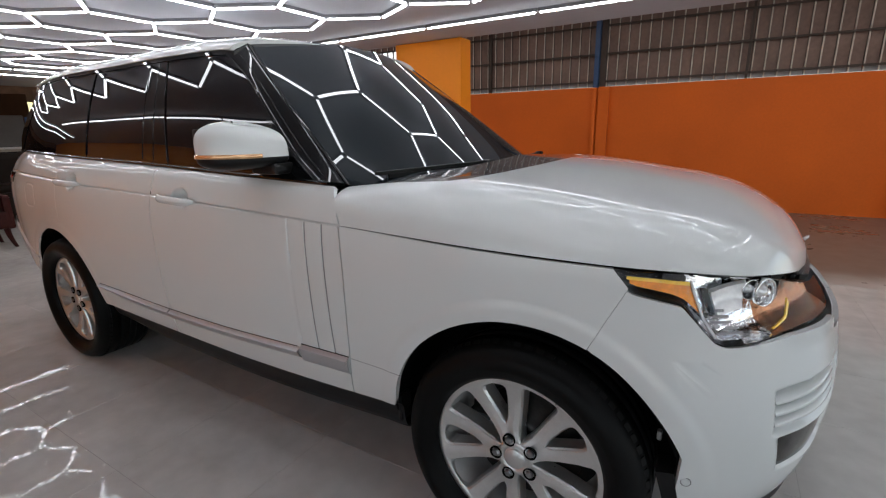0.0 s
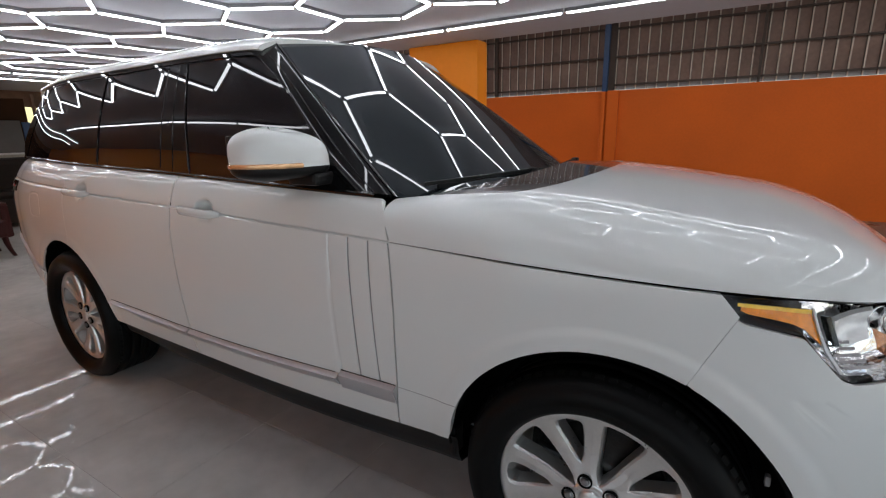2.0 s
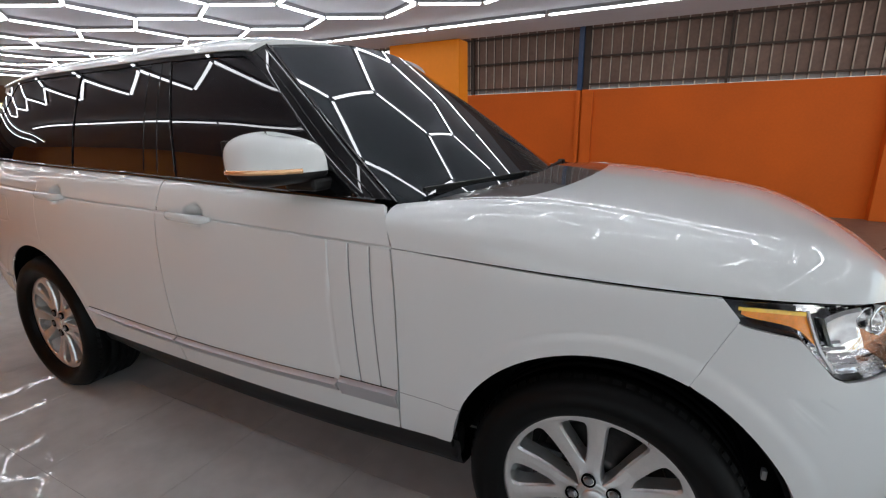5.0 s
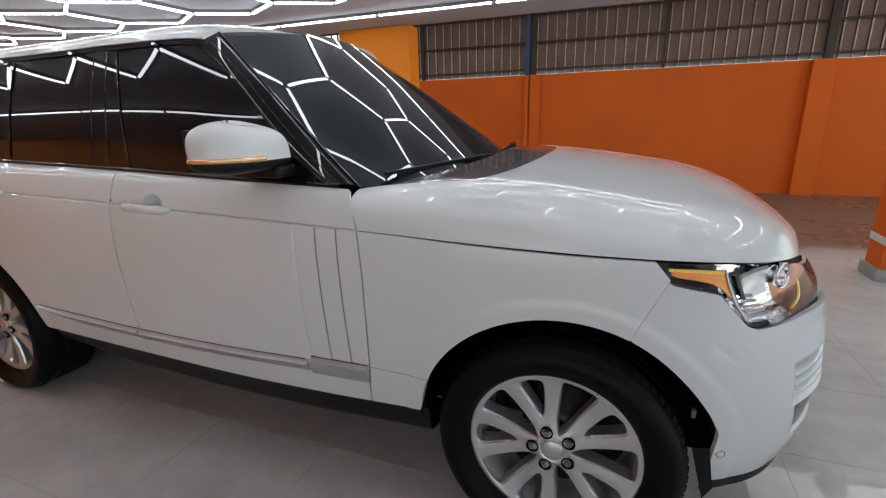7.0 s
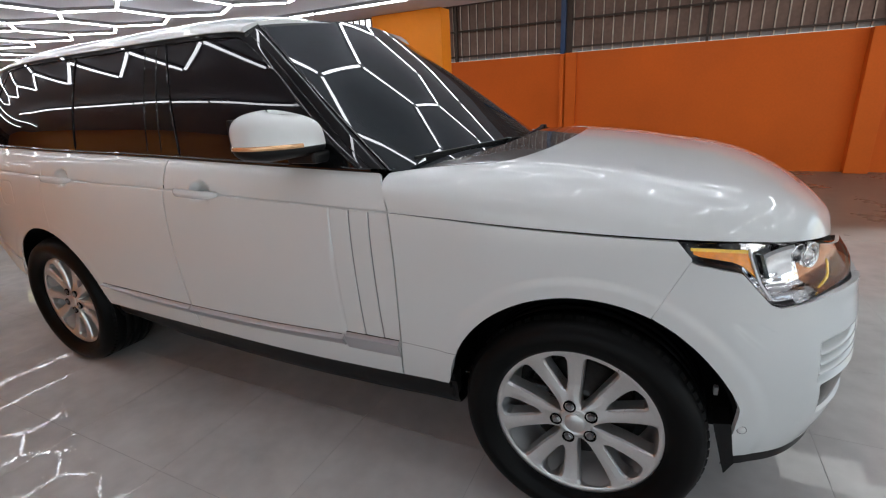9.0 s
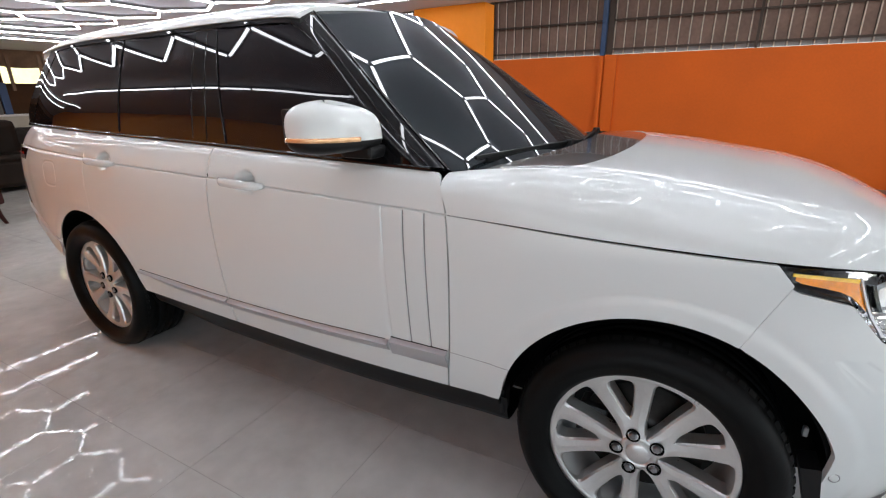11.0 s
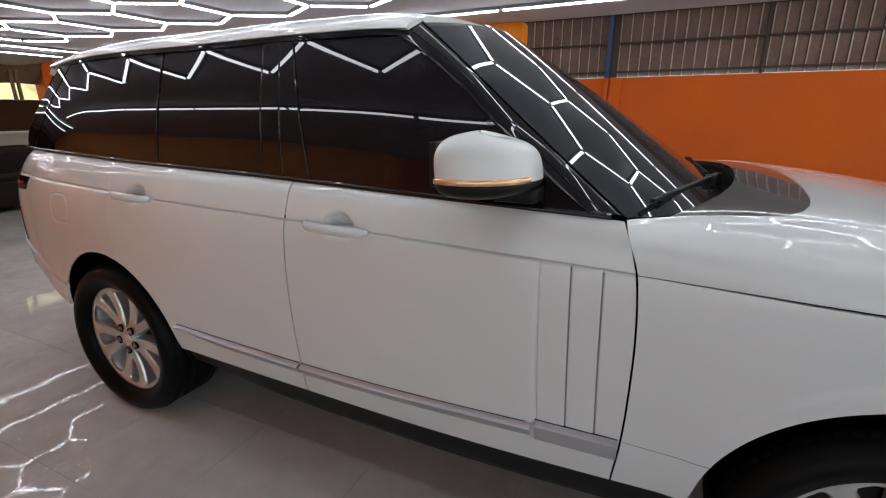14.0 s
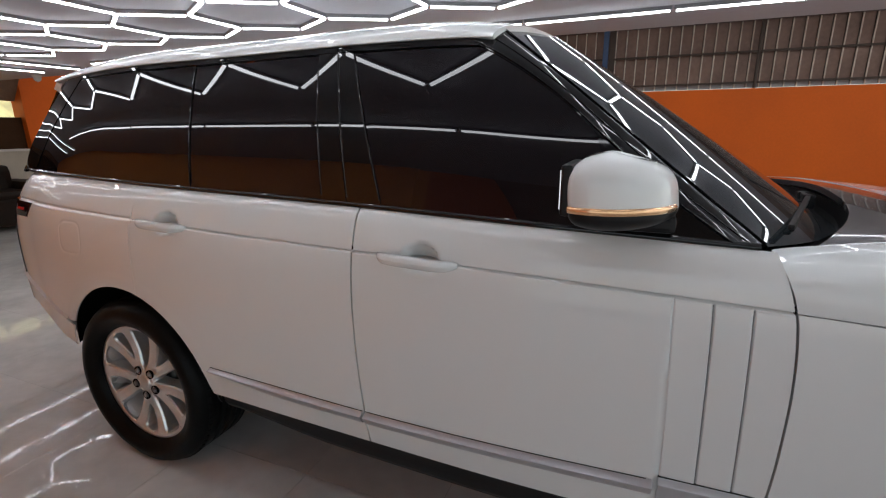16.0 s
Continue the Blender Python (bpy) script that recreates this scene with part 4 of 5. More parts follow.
def seat(x, y, w):
    """A cabin seat: cushion, back and head rest."""
    s = boxed("seat_cushion", (x - 0.25, y - w / 2, 0.72), (x + 0.25, y + w / 2, 0.9), INTERIOR, car, "dark leather seat", bevel=0.06)
    m = Matrix.Translation((x - 0.24, y, 0.85)) @ pose(0, 0, 0, 0, -14, 0)
    boxed("seat_back", (-0.08, -w / 2, 0), (0.08, w / 2, 0.55), INTERIOR, s, "", bevel=0.06, m=m)
    boxed("head_rest", (-0.05, -0.13, 0.6), (0.05, 0.13, 0.78), INTERIOR, s, "", bevel=0.045, m=m)


for sx, sy, sw in ((-1.45, -0.4, 0.52), (-1.45, 0.4, 0.52), (-2.4, -0.42, 0.55), (-2.4, 0.42, 0.55)):
    seat(sx, sy, sw)


# Door mirrors.
def mirror(side, door):
    """White cap with flat back, black foot, bright indicator strip along its lower edge."""
    m = 20
    cx, cy = -1.03, side * 1.015
    loop = np.array([(-1.124, 0.91), (-1.127, 1.0), (-1.125, 1.09), (-1.112, 1.12), (-1.07, 1.13), (-1.01, 1.117), (-0.945, 1.068), (-0.908, 0.995), (-0.899, 0.93), (-0.915, 0.888), (-1.02, 0.875), (-1.1, 0.882)])
    k = np.linspace(0, 1, 72, endpoint=False) * len(loop)
    i, f = k.astype(int), (k % 1)[:, None]
    p0, p1, p2, p3 = (loop[(i + d) % len(loop)] for d in (-1, 0, 1, 2))
    ring = 0.5 * (2 * p1 + (p2 - p0) * f + (2 * p0 - 5 * p1 + 4 * p2 - p3) * f ** 2 + (3 * p1 - p0 - 3 * p2 + p3) * f ** 3)
    ring = np.vstack([ring, ring[:1]])
    n = len(ring)

    def shell(height, power, base, name, mat, label, parent, grow=1.0, lean=0.0):
        v = np.sin(np.linspace(0, 1, m) * math.pi / 2)
        pts = np.zeros((n, m, 3))
        for j, q in enumerate(v):
            w = max(1 - q ** power, 0) ** 0.45
            w = 0.03 + 0.97 * w
            top = height * (1 - 0.1 * ((ring[:, 0] + 1.05) / 0.14) ** 2)
            pts[:, j] = np.stack([cx - lean * q + (ring[:, 0] - cx) * w * grow, side * (1.015 + (ring[:, 1] - 1.015) * w * grow), base + top * q], -1)
        return sheet(name, pts, mat, parent, label, hub=(cx, cy, base + height / 3))
    body = shell(0.124, 4.2, 1.284, "door_mirror", PAINT, "white door mirror with a black foot", car, lean=0.012)
    shell(-0.048, 3.0, 1.2855, "mirror_foot", BLACK_PLASTIC, "black lower shell", body, grow=0.995)
    some = ring[6:42]
    pts = np.zeros((len(some), 5, 3))
    for j, (dz, g) in enumerate(((-0.004, 0.0), (-0.003, 0.005), (0.006, 0.006), (0.01, 0.004), (0.011, 0.0))):
        d = some - np.array((-1.03, 1.015))
        d = d / np.linalg.norm(d, axis=1, keepdims=True)
        q = some + d * g
        pts[:, j] = np.stack([q[:, 0], side * q[:, 1], np.full(len(q), 1.286 + dz)], -1)
    sheet("indicator_strip", pts, PEACH, body, "bright peach-coloured indicator strip", hub=(cx, cy, 1.29))
    boxed("mirror_arm", (-1.03, min(side * 0.86, side * 0.97), 1.22), (-0.9, max(side * 0.86, side * 0.97), 1.262), BLACK_PLASTIC, body, "black arm", bevel=0.014)
    boxed("mirror_frame", (-1.142, min(side * 0.91, side * 1.104), 1.272), (-1.118, max(side * 0.91, side * 1.104), 1.382), BLACK_PLASTIC, body, "black frame round the glass", bevel=0.007)
    boxed("mirror_glass", (-1.145, min(side * 0.925, side * 1.09), 1.285), (-1.1415, max(side * 0.925, side * 1.09), 1.37), CHROME, body, "mirror glass")


mirror(-1, SIDES[-1][1])


# Wipers resting at the windscreen's foot.
def wiper(x0, y0, x1, y1, z0, z1):
    bm = bmesh.new()
    a, b = Vector((x0, y0, z0)), Vector((x1, y1, z1))
    d = (b - a).length
    turn = Matrix.Translation(a) @ (b - a).to_track_quat("X", "Z").to_matrix().to_4x4()
    box(bm, (0, -0.007, 0.003), (d, 0.007, 0.016), 0.003, turn)
    box(bm, (d * 0.1, -0.005, -0.012), (d * 0.95, 0.005, 0.006), 0.002, turn)
    arm = part("wiper", bm, BLACK_PLASTIC, car, "black wiper")
    boxed("wiper_pivot", (x1 - 0.018, y1 - 0.02, z1 - 0.03), (x1 + 0.018, y1 + 0.02, z1 + 0.018), BLACK_PLASTIC, arm, "", bevel=0.008)


wiper(-0.63, -0.75, -0.452, -0.2, 1.205, 1.214)
wiper(-0.452, -0.2, -0.415, 0.0, 1.214, 1.2)
wiper(-0.45, 0.06, -0.5, 0.62, 1.198, 1.208)


# Wheels.
def wheel(cx, side, phase):
    """Alloy wheel with five pairs of flat spokes, tyre, brake disc and nuts."""
    face, drop = 0.922, 0.009
    prof = [(0.252, -0.001), (0.256, 0.0015), (0.2675, 0.002), (0.2725, 0.0005), (0.2755, -0.004), (0.2765, -0.010), (0.266, -0.03), (0.257, -0.06), (0.25, -0.12), (0.25, -0.2)]
    v, f = lathe([(r, -d) for r, d in prof], 120)
    rim = link_mesh("wheel", v, f, WHEEL_FACE, car, "ten-spoke silver alloy wheel")
    rim.matrix_local = Matrix.Translation((cx - 0.003, side * face, AXLE_Z - drop)) @ (pose(0, 0, 0, 0, 0, 0) if side < 0 else pose(0, 0, 0, 0, 0, 180))
    tyre = [(0.269, -0.006), (0.276, -0.020), (0.288, -0.032), (0.31, -0.041), (0.318, -0.046), (0.33, -0.046), (0.345, -0.044), (0.362, -0.034), (0.374, -0.018), (0.379, -0.004), (0.3835, 0.012)]
    for k in range(4):
        a = 0.02 + 0.047 * k
        tyre += [(0.386, a), (0.386, a + 0.038), (0.378, a + 0.04), (0.378, a + 0.045)]
    tyre += [(0.386, 0.215), (0.375, 0.235), (0.34, 0.25), (0.27, 0.235)]
    v, f = lathe(tyre, 120)
    v = [(a, b, max(c, drop - AXLE_Z)) for a, b, c in v]
    link_mesh("tyre", v, f, RUBBER, rim, "black rubber tyre")
    # Tread blocks along the outer shoulder.
    bm = bmesh.new()
    for k in range(72):
        a = 2 * math.pi * k / 72
        m = pose(0, 0, 0, 0, -math.degrees(a), 0) @ Matrix.Translation((0.3725, -0.003, 0)) @ pose(0, 0, 0, 0, 0, -32)
        if math.sin(a) > -0.985:
            box(bm, (-0.006, -0.021, -0.011), (0.005, 0.021, 0.011), 0, m)
    part("tread", bm, RUBBER, rim, "tread blocks")
    # Barrel, disc and caliper behind the spokes.
    v, f = lathe([(0.254, 0.012), (0.248, 0.03), (0.243, 0.12), (0.24, 0.2), (0.05, 0.2)], 72)
    link_mesh("barrel", v, f, ALLOY, rim, "silver inside of the rim")
    v, f = lathe([(0.235, 0.185), (0.02, 0.18)], 48)
    link_mesh("back_plate", v, f, RIM_DARK, rim, "dark plate behind the brake")
    v, f = lathe([(0.06, 0.075), (0.09, 0.075), (0.095, 0.095), (0.183, 0.095), (0.183, 0.125), (0.08, 0.125)], 64)
    link_mesh("brake_disc", v, f, DISC, rim, "steel brake disc")
    boxed("caliper", (-0.06, 0.07, -0.2), (0.06, 0.15, -0.11), RIM_DARK, rim, "", bevel=0.015, m=pose(0, 0, 0, 0, 95, 0))
    # Hub with cap.
    v, f = lathe([(0.0005, -0.003), (0.031, -0.003), (0.0335, -0.001), (0.0345, 0.005), (0.0362, 0.005), (0.037, 0.0015), (0.05, 0.002), (0.058, 0.004), (0.06, 0.05)], 60)
    link_mesh("hub", v, f, WHEEL_FACE, rim, "hub with a round cap")
    # One spoke's outline: from the wedge between two pairs to the slot inside a pair.
    rr = np.r_[np.linspace(0.05, 0.11, 11), np.linspace(0.117, 0.235, 16), np.linspace(0.239, 0.2545, 9)]
    outer = radians(36) - np.radians(np.interp(rr, [0.05, 0.056, 0.066, 0.08, 0.1, 0.15, 0.2, 0.235, 0.248, 0.2515, 0.2545], [0, 0, 5.0, 8.8, 11.0, 12.0, 12.6, 12.6, 11.4, 9.0, 3.0]))
    inner = np.radians(np.interp(rr, [0.116, 0.124, 0.14, 0.17, 0.2, 0.226, 0.24, 0.246, 0.25], [0, 2.6, 5.0, 7.0, 8.4, 8.8, 7.6, 5.4, 0]))
    dep = np.interp(rr, [0.05, 0.09, 0.14, 0.19, 0.235, 0.2545], [0.003, 0.010, 0.0135, 0.011, 0.004, 0.0])
    chamfer = [(0.03, 0.06), (0.0, 0.008), (0.085, 0.0012), (0.11, 0.0), (0.5, -0.0014), (0.89, 0.0), (0.915, 0.0012), (1.0, 0.008), (0.97, 0.06)]
    for k in range(5):
        at = pose(0, 0, 0, 0, -(phase + 72 * k), 0)
        v, f = lathe([(0.0125, 0.014), (0.0195, 0.008), (0.0205, -0.0012), (0.0165, -0.0012), (0.0148, 0.008)], 24)
        ob = link_mesh("nut_seat", v, f, LINER, rim, "dark ring round the nut")
        ob.matrix_local = at @ Matrix.Translation((0.062, 0, 0))
        v, f = lathe([(0.0005, -0.006), (0.009, -0.006), (0.0122, -0.003), (0.0132, 0.004), (0.0132, 0.02)], 6)
        ob = link_mesh("wheel_nut", v, f, GREY_METAL, rim, "steel wheel nut", smooth=False)
        ob.matrix_local = at @ Matrix.Translation((0.062, 0, 0))
        for sgn in (-1, 1):
            pts = np.zeros((len(rr), len(chamfer), 3))
            for j, (q, d) in enumerate(chamfer):
                ang = sgn * (inner + (outer - inner) * q)
                slope = d if d > 0.05 else d * (np.interp(rr, [0.112, 0.13, 0.24, 0.2545], [0, 1, 1, 0]) if q < 0.5 else np.interp(rr, [0.05, 0.08, 0.24, 0.2545], [0, 1, 1, 0.2]))
                pts[:, j] = np.stack([rr * np.cos(ang), dep + slope, rr * np.sin(ang)], -1)
            ob = sheet("spoke", pts, WHEEL_FACE, rim, hub=(0.15, 0.06, 0.05 * sgn))
            ob.data.polygons.foreach_set("use_smooth", [False] * len(ob.data.polygons))
            ob.matrix_local = at


wheel(FRONT_X, -1, 108)
wheel(REAR_X, -1, 50)
wheel(FRONT_X, 1, 80)
wheel(REAR_X, 1, 20)


# ---- the room ----
LED_Z, CEIL_Z, EDGE_Y, NEAR_EDGE = 2.185, 2.215, 2.25, -2.35
X0, X1, NEAR_Y, WALL_Y = -11.0, 6.5, -6.6, 6.73
SILL_Z, TOP_Z = 2.01, 3.3

# Floor bed below the tiles.
floor = tagged(boxed("floor", (X0 - 0.3, NEAR_Y - 0.3, -0.2), (X1 + 0.3, WALL_Y + 0.3, -0.0014), GROUT), "grey polished floor tiles with thin joints", "floor", kind="structure")

tagged(boxed("floor_far", (X0, 2.898, -0.03), (X1, WALL_Y + 0.002, -0.0005), FLOOR_BROWN), "brown floor before the far wall, greyer towards the tiles", "floor", kind="structure")

# Ceiling slab over the bay, and the sheet roofs beyond its edges.
tagged(boxed("ceiling", (X0, NEAR_EDGE, CEIL_Z), (X1, EDGE_Y, CEIL_Z + 0.05), CEILING), "light grey painted ceiling over the bay", "ceiling", kind="structure")
tagged(boxed("ceiling_beam_far", (X0, EDGE_Y - 0.12, CEIL_Z + 0.05), (X1, EDGE_Y - 0.003, TOP_Z), RAIL), "dark fascia above the ceiling's edge", "beam", kind="structure")
tagged(boxed("ceiling_beam_near", (X0, NEAR_EDGE + 0.003, CEIL_Z + 0.05), (X1, NEAR_EDGE + 0.12, TOP_Z), RAIL), "dark fascia above the ceiling's edge", "beam", kind="structure")
# Gap and white cover in the far roof are added for the fill.
tagged(boxed("ceiling_far", (X0, EDGE_Y - 0.12, TOP_Z), (X1, 3.4, TOP_Z + 0.06), SHEET), "brown sheet roof beyond the bay", "ceiling", kind="structure")
tagged(boxed("ceiling_far_strip", (X0, 4.6, TOP_Z), (X1, WALL_Y + 0.3, TOP_Z + 0.06), SHEET), "brown sheet roof beyond the bay", "ceiling", kind="structure")
tagged(boxed("fill_lamp_cover", (X0, 3.3, TOP_Z + 0.065), (X1, 4.7, TOP_Z + 0.08), WHITE_TRIM), "opaque white cover added above the fill lamp", "skylight", kind="structure")
tagged(boxed("ceiling_near", (X0, NEAR_Y - 0.3, TOP_Z), (X1, NEAR_EDGE + 0.12, TOP_Z + 0.06), SHEET), "brown sheet roof beyond the bay", "ceiling", kind="structure")

# Far wall: orange masonry below, corrugated sheets on rails above, with a slit of daylight between.
wall_north = tagged(boxed("wall_north", (X0, WALL_Y, -0.05), (X1, WALL_Y + 0.2, SILL_Z), ORANGE), "dark orange painted wall", "wall", kind="structure")


def corrugated(name, x0, x1, z0, z1, y, pitch, depth, label):
    """An upright ribbed sheet: narrow rounded ribs on flat pans."""
    xs, ys = [], []
    x, rib = x0, 0.03
    while x < x1:
        for dx, dy in [(0, 0), (pitch - rib - 0.002, 0)] + [(pitch - rib / 2 - rib / 2 * math.cos(math.pi * k / 8), -depth * math.sin(math.pi * k / 8)) for k in range(9)]:
            xs.append(x + dx)
            ys.append(y + dy)
        x += pitch
    n = len(xs)
    verts = [(a, b, z0) for a, b in zip(xs, ys)] + [(a, b, z1) for a, b in zip(xs, ys)]
    verts += [(a, b + 0.004, z0) for a, b in zip(xs, ys)] + [(a, b + 0.004, z1) for a, b in zip(xs, ys)]
    faces = [(i, i + 1, n + i + 1, n + i) for i in range(n - 1)] + [(2 * n + i + 1, 2 * n + i, 3 * n + i, 3 * n + i + 1) for i in range(n - 1)]
    faces += [(i, 2 * n + i, 2 * n + i + 1, i + 1) for i in range(n - 1)]
    # Each rib's crest is coloured as lit, its flanks as shaded.
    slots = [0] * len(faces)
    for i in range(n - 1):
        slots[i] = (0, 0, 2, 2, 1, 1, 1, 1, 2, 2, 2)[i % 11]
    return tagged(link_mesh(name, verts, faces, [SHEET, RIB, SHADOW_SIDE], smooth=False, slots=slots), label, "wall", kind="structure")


sheet_far = corrugated("wall_north_sheet", X0, X1, SILL_Z + 0.012, TOP_Z, WALL_Y + 0.1, 0.164, 0.035, "weathered brown corrugated sheets, ribs coloured lit and shaded, above the orange wall")
for z in (2.10, 2.55, 3.0):
    boxed("rail", (X0, WALL_Y + 0.02, z - 0.014), (X1, WALL_Y + 0.055, z + 0.014), RAIL, sheet_far, "dark steel rail")
boxed("flashing", (X0, WALL_Y + 0.088, SILL_Z + 0.014), (X1, WALL_Y + 0.098, 2.085), CONCRETE, sheet_far, "pale grey flashing at the foot of the sheets")
for x, w in ((-3.72, 0.05), (-1.56, 0.1), (0.57, 0.035), (2.79, 0.11), (4.9, 0.05)):
    boxed("rail_post", (x - w / 2, WALL_Y + 0.005, SILL_Z), (x + w / 2, WALL_Y + 0.06, TOP_Z), RAIL, sheet_far, "dark steel post")
window = tagged(boxed("window_1", (-6.7, WALL_Y + 0.03, 2.3), (-5.45, WALL_Y + 0.05, 3.0), DAYLIGHT), "pale panel glowing in place of daylight, with dark bars", "window", kind="structure")
for k in range(9):
    boxed("window_bar", (-6.68 + 0.15 * k, WALL_Y + 0.005, 2.28), (-6.655 + 0.15 * k, WALL_Y + 0.028, 3.02), RAIL, window, "dark bar")
tagged(boxed("blue_post", (-1.70, WALL_Y - 0.06, SILL_Z - 0.01), (-1.615, WALL_Y + 0.02, TOP_Z), BLUE_STEEL, bevel=0.006), "blue painted steel post standing against the wall", "post")
pilaster = tagged(boxed("wall_pilaster_1", (-1.60, WALL_Y - 0.07, 0), (-1.41, WALL_Y + 0.004, SILL_Z - 0.003), ORANGE, bevel=0.008), "orange pilaster on the wall", "pilaster", kind="structure")
tagged(boxed("wall_pipe", (-1.70, WALL_Y - 0.09, 0), (-1.625, WALL_Y - 0.015, SILL_Z - 0.012), ORANGE, bevel=0.02), "orange painted pipe beside the pilaster", "pipe")
bm = bmesh.new()
box(bm, (2.57, WALL_Y - 0.16, 0), (2.86, WALL_Y + 0.004, SILL_Z - 0.003), 0.01)
tagged(part("wall_pilaster_2", bm, ORANGE), "broad orange pilaster on the wall", "pilaster", kind="structure")
# The near column by the bay's edge, its orange lightened for the tubes' light.
tagged(boxed("column_1", (-2.65, 2.17, 0), (-1.875, 2.38, CEIL_Z - 0.002), ORANGE_LIT, bevel=0.008), "orange column at the edge of the bay, coloured as lit", "column", kind="structure")
post = empty("barrier_post", "orange and white banded post on a concrete foot", "post", at=(2.2, 2.52, 0))
boxed("post_body", (-0.09, -0.13, 0.06), (0.09, 0.13, 2.15), ORANGE, post, "", bevel=0.01)
boxed("post_foot", (-0.115, -0.155, 0), (0.115, 0.155, 0.1), CONCRETE, post, "grey concrete foot", bevel=0.012)
boxed("post_band", (-0.094, -0.134, 0.3), (0.094, 0.134, 0.36), WHITE_TRIM, post, "white band", bevel=0.003)

# Near side behind the camera: an orange wall beside the car's tail, open to the yard farther ahead; the nose end is open too.
# This wall's orange is lightened to bounce more warm light onto the tail.
tagged(boxed("wall_south", (X0, -2.52, -0.05), (-2.4, -2.32, TOP_Z), ORANGE_BOUNCE), "dark orange painted wall", "wall", kind="structure")
tagged(boxed("wall_south_return", (-2.6, NEAR_Y - 0.2, -0.05), (-2.4, -2.522, TOP_Z), ORANGE), "orange wall beside the open side", "wall", kind="structure")
tagged(boxed("lintel_south", (-2.4, NEAR_Y - 0.2, 3.05), (X1, NEAR_Y, TOP_Z), RAIL), "dark beam over the open side", "beam", kind="structure")
tagged(boxed("lintel_east", (X1, NEAR_Y - 0.2, 3.05), (X1 + 0.2, WALL_Y + 0.2, TOP_Z), RAIL), "dark beam over the open end", "beam", kind="structure")

# Tail end of the room: low wall with ledge, dark board, daylight gap, canvas awning, orange wall.
EX = -10.45
tagged(boxed("wall_west_low", (EX - 0.2, NEAR_Y, -0.05), (EX, 2.6, 1.14), CREAM), "low cream wall", "wall", kind="structure")
tagged(boxed("wall_west_ledge", (EX - 0.22, NEAR_Y, 1.142), (EX + 0.05, 2.6, 1.175), WHITE_TRIM, bevel=0.006), "white ledge on the low wall", "ledge", kind="structure")
tagged(boxed("wall_west_board", (EX - 0.12, NEAR_Y, 1.178), (EX - 0.06, 2.6, 1.68), DARK_PANEL), "dark brown board above the ledge", "board", kind="structure")
tagged(boxed("wall_west_orange", (EX - 0.2, 2.75, -0.05), (EX, WALL_Y, TOP_Z), ORANGE), "orange end wall", "wall", kind="structure")
tagged(boxed("wall_west_jamb", (EX - 0.25, 2.6, -0.05), (EX + 0.06, 2.75, TOP_Z), ORANGE, bevel=0.01), "orange jamb beside the opening", "jamb", kind="structure")
tagged(boxed("wall_west_upper", (EX - 0.3, NEAR_Y, 2.3), (EX - 0.1, 2.6, TOP_Z), DARK_PANEL), "dark panel above the opening", "wall", kind="structure")
tagged(boxed("wall_west_side", (EX - 0.15, NEAR_Y, 1.682), (EX - 0.05, 1.6, 2.3), DARK_PANEL), "dark brown board beside the opening", "board", kind="structure")
# Sagging canvas awning above the daylight gap.
t, u = np.meshgrid(np.linspace(0, 1, 60), np.linspace(0, 1, 10), indexing="ij")
yy = NEAR_Y + (2.6 - NEAR_Y) * t
zz = 1.96 + 0.05 * np.sin(yy * 2.1) * 0.4 + 0.40 * u + 0.012 * np.sin(yy * 9)
tagged(sheet("awning", np.stack([EX - 0.15 + 0.32 * u, yy, zz], -1), CANVAS, hub=(-8, 0, 0)), "sagging brown canvas awning above the opening", "awning")
for y in (1.12, 1.71, 2.17, 2.25):
    tagged(boxed("awning_strut", (EX - 0.02, y - 0.022, 1.56 + 0.1 * (y > 2)), (EX + 0.02, y + 0.022, 2.32), CANVAS, m=None, bevel=0.004), "thin wooden strut of the awning", "strut", "awning struts")
blue = boxed("blue_banner", (EX - 0.02, 1.49, 1.176), (EX + 0.01, 1.6, 1.69), BLUE_STEEL, bevel=0.004)
tagged(blue, "narrow blue banner leaning by the opening", "banner")
tagged(boxed("grey_panel", (EX - 0.055, 0.7, 1.176), (EX + 0.04, 1.46, 1.72), DARK_GREY, bevel=0.012), "dark grey metal panel standing on the ledge", "panel")
# Garden outside.
t, u = np.meshgrid(np.linspace(0, 1, 40), np.linspace(0, 1, 12), indexing="ij")
yy, zz = -8 + 18 * t, -0.2 + 5.0 * u
xx = -14.0 + 0.35 * np.sin(yy * 1.7) * np.cos(zz * 2.3) + 0.2 * np.sin(yy * 4.1 + zz * 3)
tagged(sheet("backdrop_hedge", np.stack([xx, yy, zz], -1), FOLIAGE, hub=(-20, 0, 1)), "sunlit hedge with an added glow outside the opening", "hedge", kind="structure")
tagged(boxed("ground", (-60, -60, -0.4), (60, 60, -0.21), CONCRETE), "pale concrete ground outside", "ground", kind="structure")


